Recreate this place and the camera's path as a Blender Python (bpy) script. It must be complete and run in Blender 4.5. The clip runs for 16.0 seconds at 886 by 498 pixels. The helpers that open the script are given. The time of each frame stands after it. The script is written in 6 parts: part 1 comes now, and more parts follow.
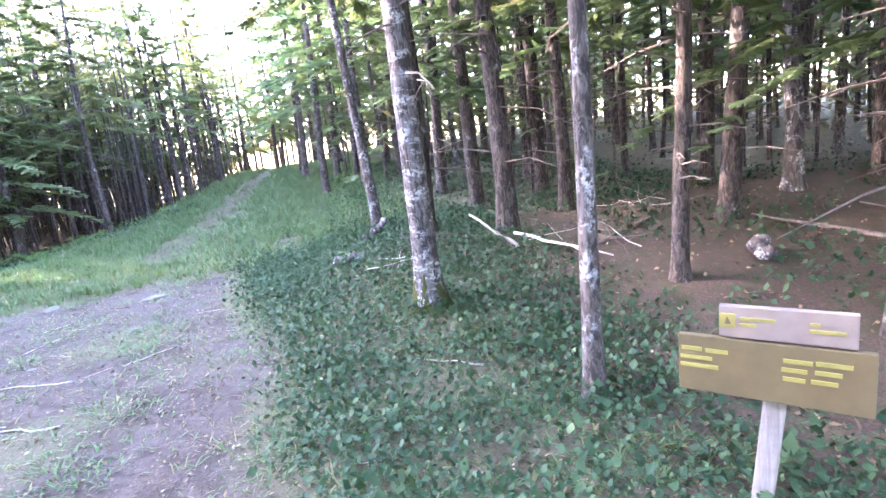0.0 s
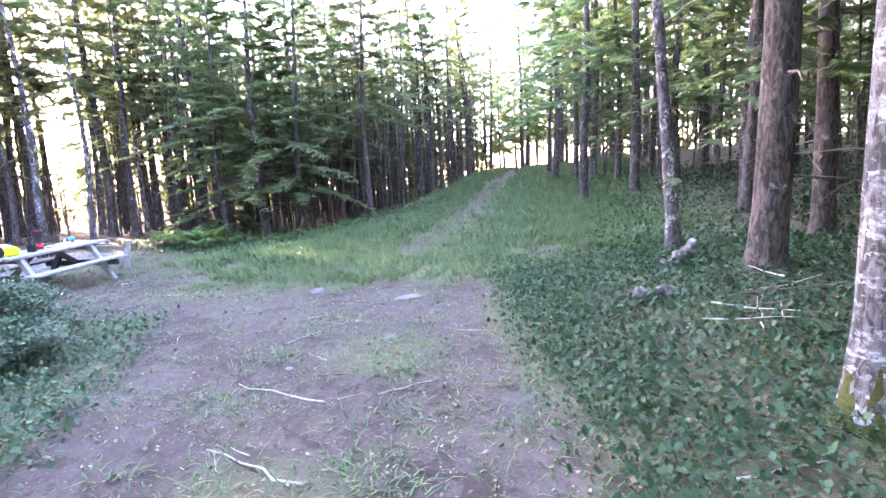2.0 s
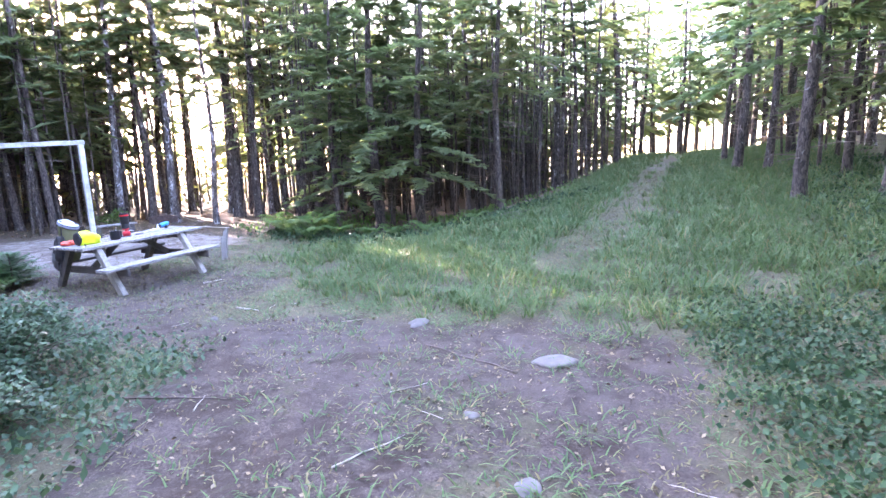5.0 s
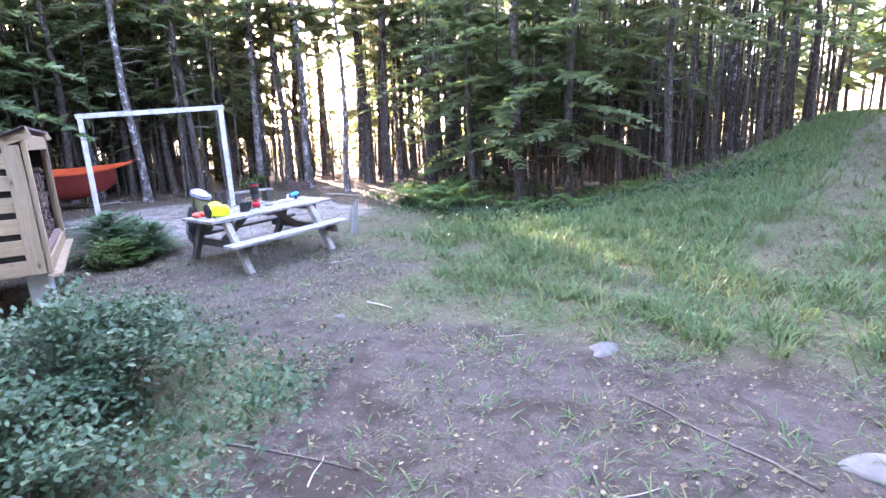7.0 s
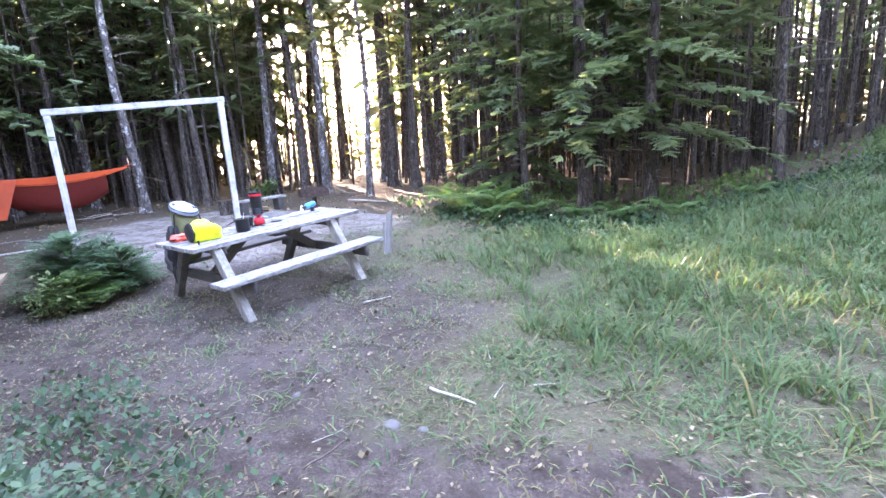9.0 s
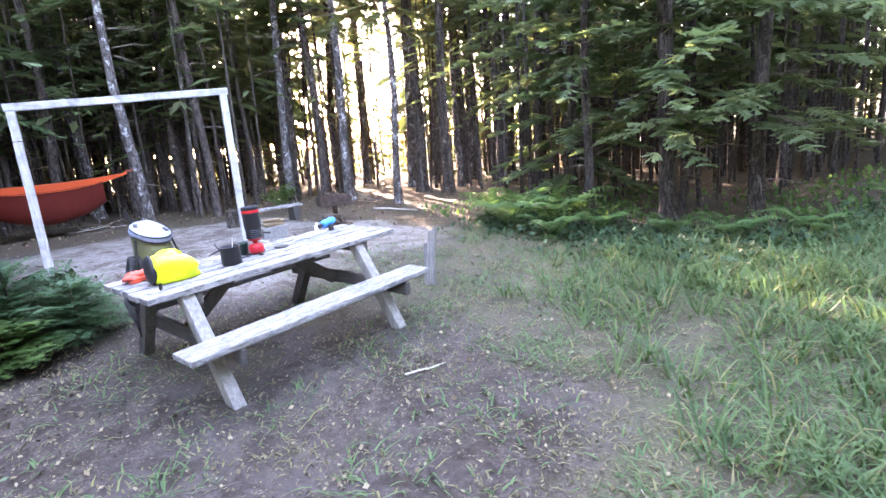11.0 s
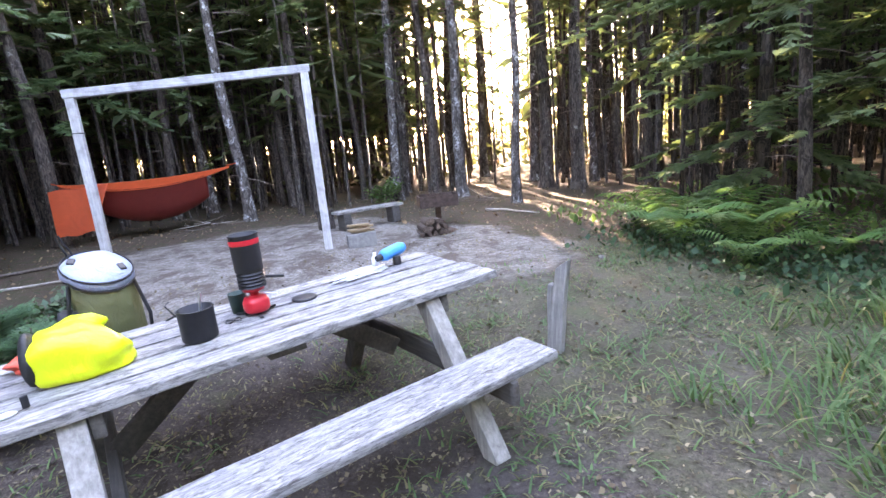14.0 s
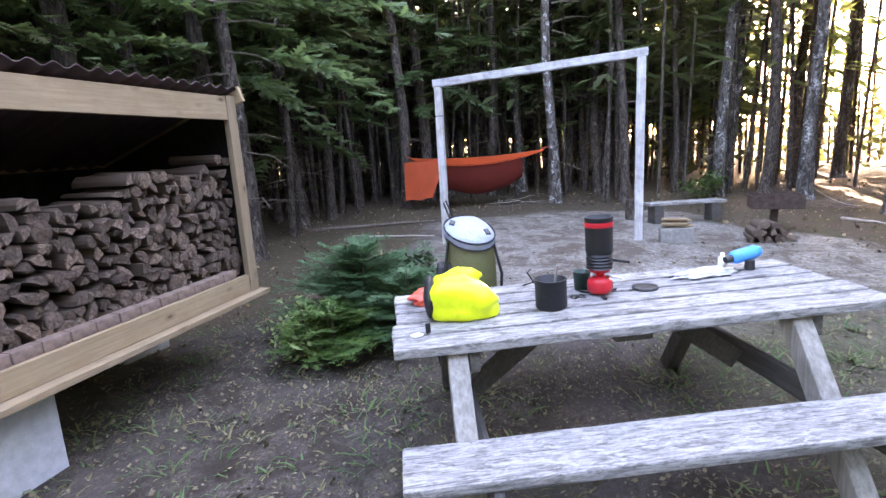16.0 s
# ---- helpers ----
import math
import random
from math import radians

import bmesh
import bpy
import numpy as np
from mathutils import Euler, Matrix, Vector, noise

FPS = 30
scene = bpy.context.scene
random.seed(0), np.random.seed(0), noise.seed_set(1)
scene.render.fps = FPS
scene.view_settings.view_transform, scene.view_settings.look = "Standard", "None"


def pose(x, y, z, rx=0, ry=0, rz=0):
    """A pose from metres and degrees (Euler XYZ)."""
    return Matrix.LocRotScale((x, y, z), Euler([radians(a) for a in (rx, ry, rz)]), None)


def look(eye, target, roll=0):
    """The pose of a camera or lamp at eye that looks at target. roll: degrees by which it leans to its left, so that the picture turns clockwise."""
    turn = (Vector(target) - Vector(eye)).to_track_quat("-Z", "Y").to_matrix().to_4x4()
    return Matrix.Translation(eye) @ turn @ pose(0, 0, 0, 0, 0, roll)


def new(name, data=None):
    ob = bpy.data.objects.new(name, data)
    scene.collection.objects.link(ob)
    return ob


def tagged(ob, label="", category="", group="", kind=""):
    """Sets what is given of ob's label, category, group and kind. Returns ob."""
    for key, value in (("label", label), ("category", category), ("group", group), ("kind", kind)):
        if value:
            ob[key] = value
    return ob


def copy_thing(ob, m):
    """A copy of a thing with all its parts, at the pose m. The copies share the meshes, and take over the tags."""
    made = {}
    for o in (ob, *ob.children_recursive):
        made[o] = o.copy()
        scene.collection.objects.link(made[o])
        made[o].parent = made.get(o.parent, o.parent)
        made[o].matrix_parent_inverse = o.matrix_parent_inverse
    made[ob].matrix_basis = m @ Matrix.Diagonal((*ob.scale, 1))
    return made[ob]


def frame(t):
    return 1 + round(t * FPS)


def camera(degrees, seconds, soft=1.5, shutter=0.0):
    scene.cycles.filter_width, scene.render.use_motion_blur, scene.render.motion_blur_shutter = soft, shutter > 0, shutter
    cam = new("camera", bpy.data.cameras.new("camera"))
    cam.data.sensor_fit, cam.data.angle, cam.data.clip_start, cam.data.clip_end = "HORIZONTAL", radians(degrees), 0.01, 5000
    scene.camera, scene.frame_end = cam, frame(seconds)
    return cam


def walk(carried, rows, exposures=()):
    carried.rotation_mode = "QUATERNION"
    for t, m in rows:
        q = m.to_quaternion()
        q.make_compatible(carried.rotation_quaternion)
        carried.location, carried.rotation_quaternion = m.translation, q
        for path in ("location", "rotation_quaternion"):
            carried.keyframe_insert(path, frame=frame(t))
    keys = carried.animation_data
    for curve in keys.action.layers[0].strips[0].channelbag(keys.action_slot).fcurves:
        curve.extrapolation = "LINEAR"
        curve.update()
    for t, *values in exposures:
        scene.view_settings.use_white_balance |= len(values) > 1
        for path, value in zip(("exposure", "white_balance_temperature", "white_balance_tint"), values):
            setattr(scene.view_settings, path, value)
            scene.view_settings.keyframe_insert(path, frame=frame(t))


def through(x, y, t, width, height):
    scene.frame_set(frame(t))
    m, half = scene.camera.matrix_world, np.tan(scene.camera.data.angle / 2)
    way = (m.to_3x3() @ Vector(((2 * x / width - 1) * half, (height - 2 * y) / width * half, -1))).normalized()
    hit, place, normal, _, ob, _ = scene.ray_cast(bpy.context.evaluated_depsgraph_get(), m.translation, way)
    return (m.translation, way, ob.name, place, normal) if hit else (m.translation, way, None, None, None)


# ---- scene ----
# camera and walk
cam = camera(82.0, 16.0, soft=1.5)
ROWS = [  # seconds, place, tilt, roll, heading
    (0.0, 2.875, -0.644, 1.825, 79.07, 6.36, -10.07),
    (0.5, 2.630, -0.359, 1.782, 80.32, 4.86, 4.31),
    (1.0, 2.439, 0.097, 1.754, 79.60, 2.50, 12.10),
    (1.5, 2.155, 0.551, 1.773, 80.70, 2.61, 10.38),
    (2.0, 2.003, 0.999, 1.786, 81.62, 2.92, 15.26),
    (2.5, 1.920, 1.457, 1.815, 81.63, 4.38, 14.20),
    (3.0, 1.733, 1.886, 1.818, 81.70, 4.78, 10.41),
    (3.5, 1.538, 2.271, 1.791, 82.25, 3.52, 11.82),
    (4.0, 1.330, 2.666, 1.763, 82.16, 2.50, 18.41),
    (6.5, 0.067, 4.265, 1.878, 77.36, 1.79, 39.69),
    (7.0, -0.346, 4.411, 1.809, 76.99, 2.38, 43.04),
    (7.5, -0.818, 4.603, 1.787, 76.22, 3.20, 44.46),
    (8.0, -1.304, 4.912, 1.769, 76.23, 3.48, 48.05),
    (8.5, -1.783, 5.269, 1.790, 75.84, 3.65, 43.73),
    (9.0, -2.286, 5.573, 1.673, 77.15, 3.58, 44.61),
    (9.5, -2.651, 5.833, 1.654, 77.45, 3.25, 48.88),
    (12.0, -4.483, 7.120, 1.544, 77.39, 4.25, 44.72),
    (12.5, -4.715, 7.457, 1.538, 77.12, 3.70, 43.26),
    (13.0, -5.073, 7.714, 1.523, 77.13, 4.24, 41.28),
    (13.5, -5.333, 7.849, 1.527, 77.61, 5.13, 44.48),
    (14.0, -5.407, 7.856, 1.501, 77.72, 5.28, 60.46),
    (14.5, -5.446, 7.811, 1.507, 77.34, 4.17, 67.14),
    (15.0, -5.443, 7.675, 1.538, 78.22, 4.36, 77.34),
    (15.5, -5.428, 7.569, 1.530, 78.68, 3.61, 86.54),
    (16.0, -5.426, 7.543, 1.529, 78.60, 3.21, 92.66),
]
walk(cam, [(t, pose(x, y, z, rx, ry, rz)) for t, x, y, z, rx, ry, rz in ROWS], [(0.0, 6.4, 6150, 39), (1.5, 6.1, 6250, 40), (4.0, 5.9, 6350, 41), (9.5, 6.0, 7050, 37), (16.0, 5.4, 7850, 32)])

# world and sun
SUN_YAW, SUN_UP = 68.0, 13.0
world = bpy.data.worlds.new("world")
scene.world = world
world.use_nodes = True
wn = world.node_tree
sky = wn.nodes.new("ShaderNodeTexSky")
sky.sky_type = "NISHITA"
sky.sun_disc = False
sky.sun_elevation = radians(SUN_UP)
sky.sun_rotation = radians(-SUN_YAW)
sky.air_density, sky.dust_density, sky.ozone_density = 1.0, 1.5, 1.0
wn.nodes["Background"].inputs[1].default_value = 0.15
wn.links.new(sky.outputs[0], wn.nodes["Background"].inputs[0])
sun = new("sun", bpy.data.lights.new("sun", "SUN"))
sun.data.energy, sun.data.angle, sun.data.color = 2.2, radians(0.55), (1.0, 0.88, 0.70)
sun_way = Vector((-math.sin(radians(SUN_YAW)) * math.cos(radians(SUN_UP)), math.cos(radians(SUN_YAW)) * math.cos(radians(SUN_UP)), math.sin(radians(SUN_UP))))
sun.matrix_world = look(sun_way * 60, (0, 0, 0))


# ---- materials ----
class Nodes:
    """A short hand for building one node material."""

    def __init__(self, name):
        self.mat = bpy.data.materials.new(name)
        self.mat.use_nodes = True
        self.tree = self.mat.node_tree
        self.bsdf = self.tree.nodes["Principled BSDF"]
        self.out = self.tree.nodes["Material Output"]
        self.pos = None

    def add(self, kind, **values):
        node = self.tree.nodes.new(kind)
        for key, value in values.items():
            setattr(node, key, value)
        return node

    def link(self, a, b):
        self.tree.links.new(a, b)

    def coords(self, kind="Object", scale=(1, 1, 1)):
        tc = self.add("ShaderNodeTexCoord")
        mp = self.add("ShaderNodeMapping")
        mp.inputs["Scale"].default_value = scale
        self.link(tc.outputs[kind], mp.inputs["Vector"])
        return mp.outputs[0]

    def noise(self, vec, scale, detail=4.0, rough=0.6, distort=0.0):
        n = self.add("ShaderNodeTexNoise")
        n.inputs["Scale"].default_value, n.inputs["Detail"].default_value = scale, detail
        n.inputs["Roughness"].default_value, n.inputs["Distortion"].default_value = rough, distort
        self.link(vec, n.inputs["Vector"])
        return n.outputs["Fac"]

    def ramp(self, fac, stops):
        r = self.add("ShaderNodeValToRGB")
        while len(r.color_ramp.elements) < len(stops):
            r.color_ramp.elements.new(0.5)
        for e, (p, c) in zip(r.color_ramp.elements, stops):
            e.position = p
            e.color = (*c, 1) if len(c) == 3 else c
        self.link(fac, r.inputs[0])
        return r.outputs[0]

    def mix(self, fac, a, b, blend="MIX"):
        m = self.add("ShaderNodeMix", data_type="RGBA", blend_type=blend)
        for sock, v in ((m.inputs[0], fac), (m.inputs[6], a), (m.inputs[7], b)):
            if isinstance(v, (int, float)):
                sock.default_value = v
            elif isinstance(v, tuple):
                sock.default_value = (*v, 1)
            else:
                self.link(v, sock)
        return m.outputs[2]

    def bump(self, height, strength=0.4, distance=0.02):
        b = self.add("ShaderNodeBump")
        b.inputs["Strength"].default_value, b.inputs["Distance"].default_value = strength, distance
        self.link(height, b.inputs["Height"])
        self.link(b.outputs[0], self.bsdf.inputs["Normal"])
        return b.outputs[0]

    def base(self, colour, rough=0.85, metal=0.0, spec=0.3):
        if isinstance(colour, tuple):
            self.bsdf.inputs["Base Color"].default_value = (*colour, 1)
        else:
            self.link(colour, self.bsdf.inputs["Base Color"])
        self.bsdf.inputs["Roughness"].default_value = rough
        self.bsdf.inputs["Metallic"].default_value = metal
        self.bsdf.inputs["Specular IOR Level"].default_value = spec
        return self.mat


def leaf_material(name, dark, light, through=0.35, gloss=0.25, dry=None):
    """Leaves and needles: each leaf has its own shade, light shines through."""
    n = Nodes(name)
    geo = n.add("ShaderNodeNewGeometry")
    info = n.add("ShaderNodeObjectInfo")
    stops = [(0.0, dark), (0.6, tuple((a + b) / 2 for a, b in zip(dark, light))), (1.0, light)]
    if dry:
        stops = [(0.0, dark), (0.55, light), (0.86, light), (0.95, dry)]
    col = n.ramp(geo.outputs["Random Per Island"], stops)
    vec = n.coords("Object")
    col = n.mix(n.noise(vec, 1.3, 3), col, n.mix(0.55, col, (dark[0] * 0.8, dark[1] * 0.9, dark[2])))
    tint = n.ramp(info.outputs["Random"], [(0.0, (0.82, 0.95, 0.85)), (1.0, (1.15, 1.05, 0.9))])
    col = n.mix(1.0, col, tint, "MULTIPLY")
    n.base(col, 0.55, 0.0, gloss)
    tr = n.add("ShaderNodeBsdfTranslucent")
    n.link(n.mix(1.0, col, (1.2, 1.2, 0.85), "MULTIPLY"), tr.inputs[0])
    ms = n.add("ShaderNodeMixShader")
    ms.inputs[0].default_value = through
    n.link(n.bsdf.outputs[0], ms.inputs[1])
    n.link(tr.outputs[0], ms.inputs[2])
    n.link(ms.outputs[0], n.out.inputs[0])
    return n.mat


def bark_material(name, a, b, lichen, amount, patch=6.0, squash=0.7):
    n = Nodes(name)
    vec = n.coords("Object", (1, 1, 0.22))
    fine = n.noise(vec, 38, 6, 0.7)
    col = n.ramp(fine, [(0.3, a), (0.7, b)])
    plates = n.noise(n.coords("Object", (1, 1, 0.35)), 16, 4, 0.7, 1.2)
    col = n.mix(n.ramp(plates, [(0.44, (0.85, 0.85, 0.85)), (0.54, (0, 0, 0))]), col, tuple(c * 0.45 for c in a))
    spots = n.ramp(n.noise(n.coords("Object", (1, 1, squash)), patch, 5, 0.65, 0.4), [(0.62 - amount, (0, 0, 0)), (0.72 - amount, (1, 1, 1))])
    fleck = n.ramp(n.noise(n.coords("Object"), 30, 3), [(0.42, (0, 0, 0)), (0.56, (1, 1, 1))])
    both = n.mix(1.0, spots, fleck, "MULTIPLY")
    col = n.mix(both, col, lichen)
    n.base(col, 0.9)
    n.bump(n.mix(0.5, fine, plates), 0.9, 0.03)
    return n.mat


def wood_material(name, dark, light, along="x", stain=(0.1, 0.09, 0.08), stains=0.3, grain=1.0, rough=0.75, worn=False, knots=False):
    """Planks: streaks along the grain, cracks, knots and stains."""
    n = Nodes(name)
    s = {"x": (1.2, 22, 22), "y": (22, 1.2, 22), "z": (22, 22, 1.2)}[along]
    vec = n.coords("Object", tuple(v * grain for v in s))
    info = n.add("ShaderNodeObjectInfo")
    streak = n.noise(vec, 2.2, 6, 0.7, 0.3)
    col = n.ramp(streak, [(0.25, dark), (0.5, tuple((a + b) / 2 for a, b in zip(dark, light))), (0.72, light)])
    blot = n.ramp(n.noise(n.coords("Object"), 7, 5, 0.7), [(0.45, (0, 0, 0)), (0.68, (1, 1, 1))])
    col = n.mix(n.mix(1.0, blot, (stains, stains, stains), "MULTIPLY"), col, stain)
    if knots:
        k = {"x": (1.0, 2.2, 2.2), "y": (2.2, 1.0, 2.2), "z": (2.2, 2.2, 1.0)}[along]
        eye = n.add("ShaderNodeTexVoronoi")
        eye.inputs["Scale"].default_value = 4.2
        n.link(n.coords("Object", k), eye.inputs["Vector"])
        col = n.mix(n.ramp(eye.outputs["Distance"], [(0.07, (0.9, 0.9, 0.9)), (0.13, (0.35, 0.35, 0.35)), (0.24, (0, 0, 0))]), col, (0.075, 0.042, 0.025))
    if worn:
        wear = n.noise(n.coords("Object", (2.2, 9, 9)), 4, 6, 0.75, 0.8)
        col = n.mix(n.ramp(wear, [(0.44, (0, 0, 0)), (0.56, (0.8, 0.8, 0.8))]), col, tuple(min(1, c * 1.12) for c in light))
        marks = n.noise(n.coords("Object", (5, 26, 26)), 3, 5, 0.8, 1.0)
        col = n.mix(n.ramp(marks, [(0.53, (0, 0, 0)), (0.60, (0.6, 0.6, 0.6))]), col, tuple(c * 0.75 for c in dark))
        cracks = n.noise(n.coords("Object", (0.6, 60, 60)), 2, 3, 0.5, 0.3)
        col = n.mix(n.ramp(cracks, [(0.62, (0, 0, 0)), (0.66, (0.6, 0.6, 0.6))]), col, tuple(c * 0.45 for c in dark))
    tint = n.ramp(info.outputs["Random"], [(0.0, (0.86, 0.86, 0.88)), (1.0, (1.08, 1.05, 1.0))])
    col = n.mix(1.0, col, tint, "MULTIPLY")
    n.base(col, rough, 0, 0.3)
    n.bump(streak, 0.35, 0.006)
    return n.mat


def plain_material(name, colour, rough=0.6, metal=0.0, vary=0.12, scale=25.0, bump=0.1, spec=0.4):
    n = Nodes(name)
    f = n.noise(n.coords("Object"), scale, 5)
    col = n.ramp(f, [(0.3, tuple(c * (1 - vary) for c in colour)), (0.7, tuple(min(1, c * (1 + vary)) for c in colour))])
    n.base(col, rough, metal, spec)
    n.bump(f, bump, 0.004)
    return n.mat


def cloth_material(name, colour, rough=0.6, through=0.0, wrinkle=14.0):
    n = Nodes(name)
    f = n.noise(n.coords("Object"), wrinkle, 4, 0.55, 0.8)
    col = n.ramp(f, [(0.25, tuple(c * 0.82 for c in colour)), (0.75, colour)])
    n.base(col, rough, 0, 0.4)
    n.bump(f, 0.5, 0.02)
    if through:
        tr = n.add("ShaderNodeBsdfTranslucent")
        n.link(col, tr.inputs[0])
        ms = n.add("ShaderNodeMixShader")
        ms.inputs[0].default_value = through
        n.link(n.bsdf.outputs[0], ms.inputs[1])
        n.link(tr.outputs[0], ms.inputs[2])
        n.link(ms.outputs[0], n.out.inputs[0])
    return n.mat


def ground_material():
    """Dirt, litter, turf, gravel and forest floor, blended by the zones of the sheet."""
    n = Nodes("ground")
    vec = n.coords("Object")
    zone = n.add("ShaderNodeVertexColor", layer_name="zone")
    sep = n.add("ShaderNodeSeparateColor")
    n.link(zone.outputs[0], sep.inputs[0])
    big, mid, fine = n.noise(vec, 0.9, 5), n.noise(vec, 6, 6, 0.7), n.noise(vec, 55, 5, 0.75)
    crumbs = n.add("ShaderNodeTexVoronoi")
    crumbs.inputs["Scale"].default_value = 38
    n.link(vec, crumbs.inputs["Vector"])
    dirt = n.ramp(fine, [(0.30, (0.028, 0.021, 0.017)), (0.48, (0.073, 0.058, 0.050)), (0.70, (0.143, 0.119, 0.105))])
    dirt = n.mix(n.ramp(mid, [(0.42, (0, 0, 0)), (0.60, (0.8, 0.8, 0.8))]), dirt, (0.042, 0.033, 0.028))
    chips = n.noise(vec, 24, 3, 0.8, 1.5)
    dirt = n.mix(n.ramp(chips, [(0.57, (0, 0, 0)), (0.63, (0.75, 0.75, 0.75))]), dirt, (0.032, 0.023, 0.018))
    dirt = n.mix(n.ramp(chips, [(0.30, (0.8, 0.8, 0.8)), (0.37, (0, 0, 0))]), dirt, (0.210, 0.189, 0.161))
    dirt = n.mix(n.ramp(big, [(0.45, (0, 0, 0)), (0.65, (0.55, 0.55, 0.55))]), dirt, (0.101, 0.085, 0.080))
    damp = n.noise(vec, 2.3, 6, 0.72, 0.6)
    dirt = n.mix(n.ramp(damp, [(0.52, (0, 0, 0)), (0.60, (0.7, 0.7, 0.7))]), dirt, (0.036, 0.027, 0.020))
    dirt = n.mix(n.ramp(damp, [(0.36, (0.55, 0.55, 0.55)), (0.44, (0, 0, 0))]), dirt, (0.073, 0.073, 0.041))
    turf = n.ramp(fine, [(0.25, (0.044, 0.040, 0.025)), (0.5, (0.104, 0.095, 0.061)), (0.75, (0.178, 0.159, 0.111))])
    turf = n.mix(n.ramp(chips, [(0.55, (0, 0, 0)), (0.63, (0.7, 0.7, 0.7))]), turf, (0.037, 0.031, 0.022))
    turf = n.mix(n.ramp(mid, [(0.45, (0, 0, 0)), (0.70, (0.6, 0.6, 0.6))]), turf, (0.059, 0.074, 0.033))
    turf = n.mix(n.ramp(damp, [(0.50, (0, 0, 0)), (0.62, (0.6, 0.6, 0.6))]), turf, (0.056, 0.043, 0.030))
    gravel = n.ramp(crumbs.outputs["Color"], [(0.1, (0.135, 0.122, 0.110)), (0.5, (0.225, 0.203, 0.184)), (0.9, (0.360, 0.329, 0.302))])
    gravel = n.mix(n.ramp(mid, [(0.35, (0, 0, 0)), (0.7, (0.6, 0.6, 0.6))]), gravel, (0.126, 0.101, 0.081))
    gravel = n.mix(n.ramp(damp, [(0.46, (0, 0, 0)), (0.58, (0.85, 0.85, 0.85))]), gravel, (0.095, 0.072, 0.056))
    floor = n.ramp(fine, [(0.25, (0.032, 0.022, 0.017)), (0.5, (0.075, 0.053, 0.040)), (0.78, (0.17, 0.122, 0.09))])
    floor = n.mix(n.ramp(mid, [(0.46, (0, 0, 0)), (0.62, (0.7, 0.7, 0.7))]), floor, (0.045, 0.055, 0.022))
    wob = n.add("ShaderNodeMath", operation="MULTIPLY_ADD")
    n.link(mid, wob.inputs[0])
    wob.inputs[1].default_value, wob.inputs[2].default_value = 0.9, -0.45

    def edge(sock):
        a = n.add("ShaderNodeMath", operation="ADD")
        n.link(sock, a.inputs[0])
        n.link(wob.outputs[0], a.inputs[1])
        return n.ramp(a.outputs[0], [(0.32, (0, 0, 0)), (0.68, (1, 1, 1))])

    col = n.mix(edge(sep.outputs[0]), dirt, turf)
    col = n.mix(edge(sep.outputs[1]), col, gravel)
    col = n.mix(edge(sep.outputs[2]), col, floor)
    n.base(col, 0.95, 0, 0.15)
    h = n.mix(0.5, mid, fine)
    n.bump(h, 0.8, 0.04)
    return n.mat


M_GROUND = ground_material()
M_NEEDLE = leaf_material("needles", (0.080, 0.122, 0.070), (0.185, 0.24, 0.125), 0.55)
M_NEEDLE_DARK = leaf_material("needles_deep", (0.062, 0.090, 0.052), (0.14, 0.175, 0.09), 0.5, 0.25, (0.16, 0.12, 0.085))
M_NEEDLE_FRESH = leaf_material("needles_fresh", (0.04, 0.10, 0.035), (0.12, 0.21, 0.06), 0.3)
M_BROAD = leaf_material("broad_leaves", (0.020, 0.050, 0.028), (0.056, 0.108, 0.052), 0.25, 0.16)
M_BUSH = leaf_material("bush_leaves", (0.034, 0.072, 0.044), (0.095, 0.160, 0.088), 0.25, 0.3)
M_GRASS = leaf_material("grass_blades", (0.048, 0.098, 0.045), (0.112, 0.182, 0.086), 0.35, 0.2, (0.26, 0.22, 0.12))
M_STRAW = leaf_material("dry_grass", (0.12, 0.105, 0.062), (0.25, 0.215, 0.135), 0.3, 0.15)
M_FERN = leaf_material("fern_fronds", (0.06, 0.125, 0.045), (0.13, 0.22, 0.08), 0.4)
M_UNDER = leaf_material("undergrowth_leaves", (0.045, 0.055, 0.032), (0.15, 0.16, 0.085), 0.4, 0.2, (0.20, 0.13, 0.08))
M_FIR = leaf_material("young_fir", (0.035, 0.085, 0.045), (0.10, 0.19, 0.085), 0.3, 0.35)
M_PALELEAF = leaf_material("pale_leaves", (0.10, 0.17, 0.06), (0.26, 0.32, 0.14), 0.35, 0.4)
M_MOSS = plain_material("moss", (0.055, 0.062, 0.018), 1.0, 0, 0.5, 60, 0.9, 0.1)
M_LITTER = leaf_material("litter", (0.10, 0.065, 0.04), (0.34, 0.27, 0.19), 0.05, 0.2)
M_BARK = bark_material("spruce_bark", (0.035, 0.027, 0.023), (0.13, 0.105, 0.09), (0.27, 0.27, 0.25), 0.03)
M_BARK_GREY = bark_material("grey_bark", (0.05, 0.042, 0.038), (0.16, 0.14, 0.13), (0.42, 0.42, 0.42), 0.10)
M_BIRCH = bark_material("pale_bark", (0.055, 0.048, 0.045), (0.19, 0.175, 0.17), (0.38, 0.38, 0.385), 0.12, 5, 2.8)
M_TWIG = plain_material("dead_twigs", (0.13, 0.105, 0.09), 0.9, 0, 0.35, 30, 0.3, 0.2)
M_STICK = plain_material("bleached_stick", (0.38, 0.34, 0.30), 0.85, 0, 0.3, 30, 0.3, 0.2)
M_STONE = plain_material("stone", (0.125, 0.118, 0.112), 0.9, 0, 0.25, 12, 0.5, 0.3)
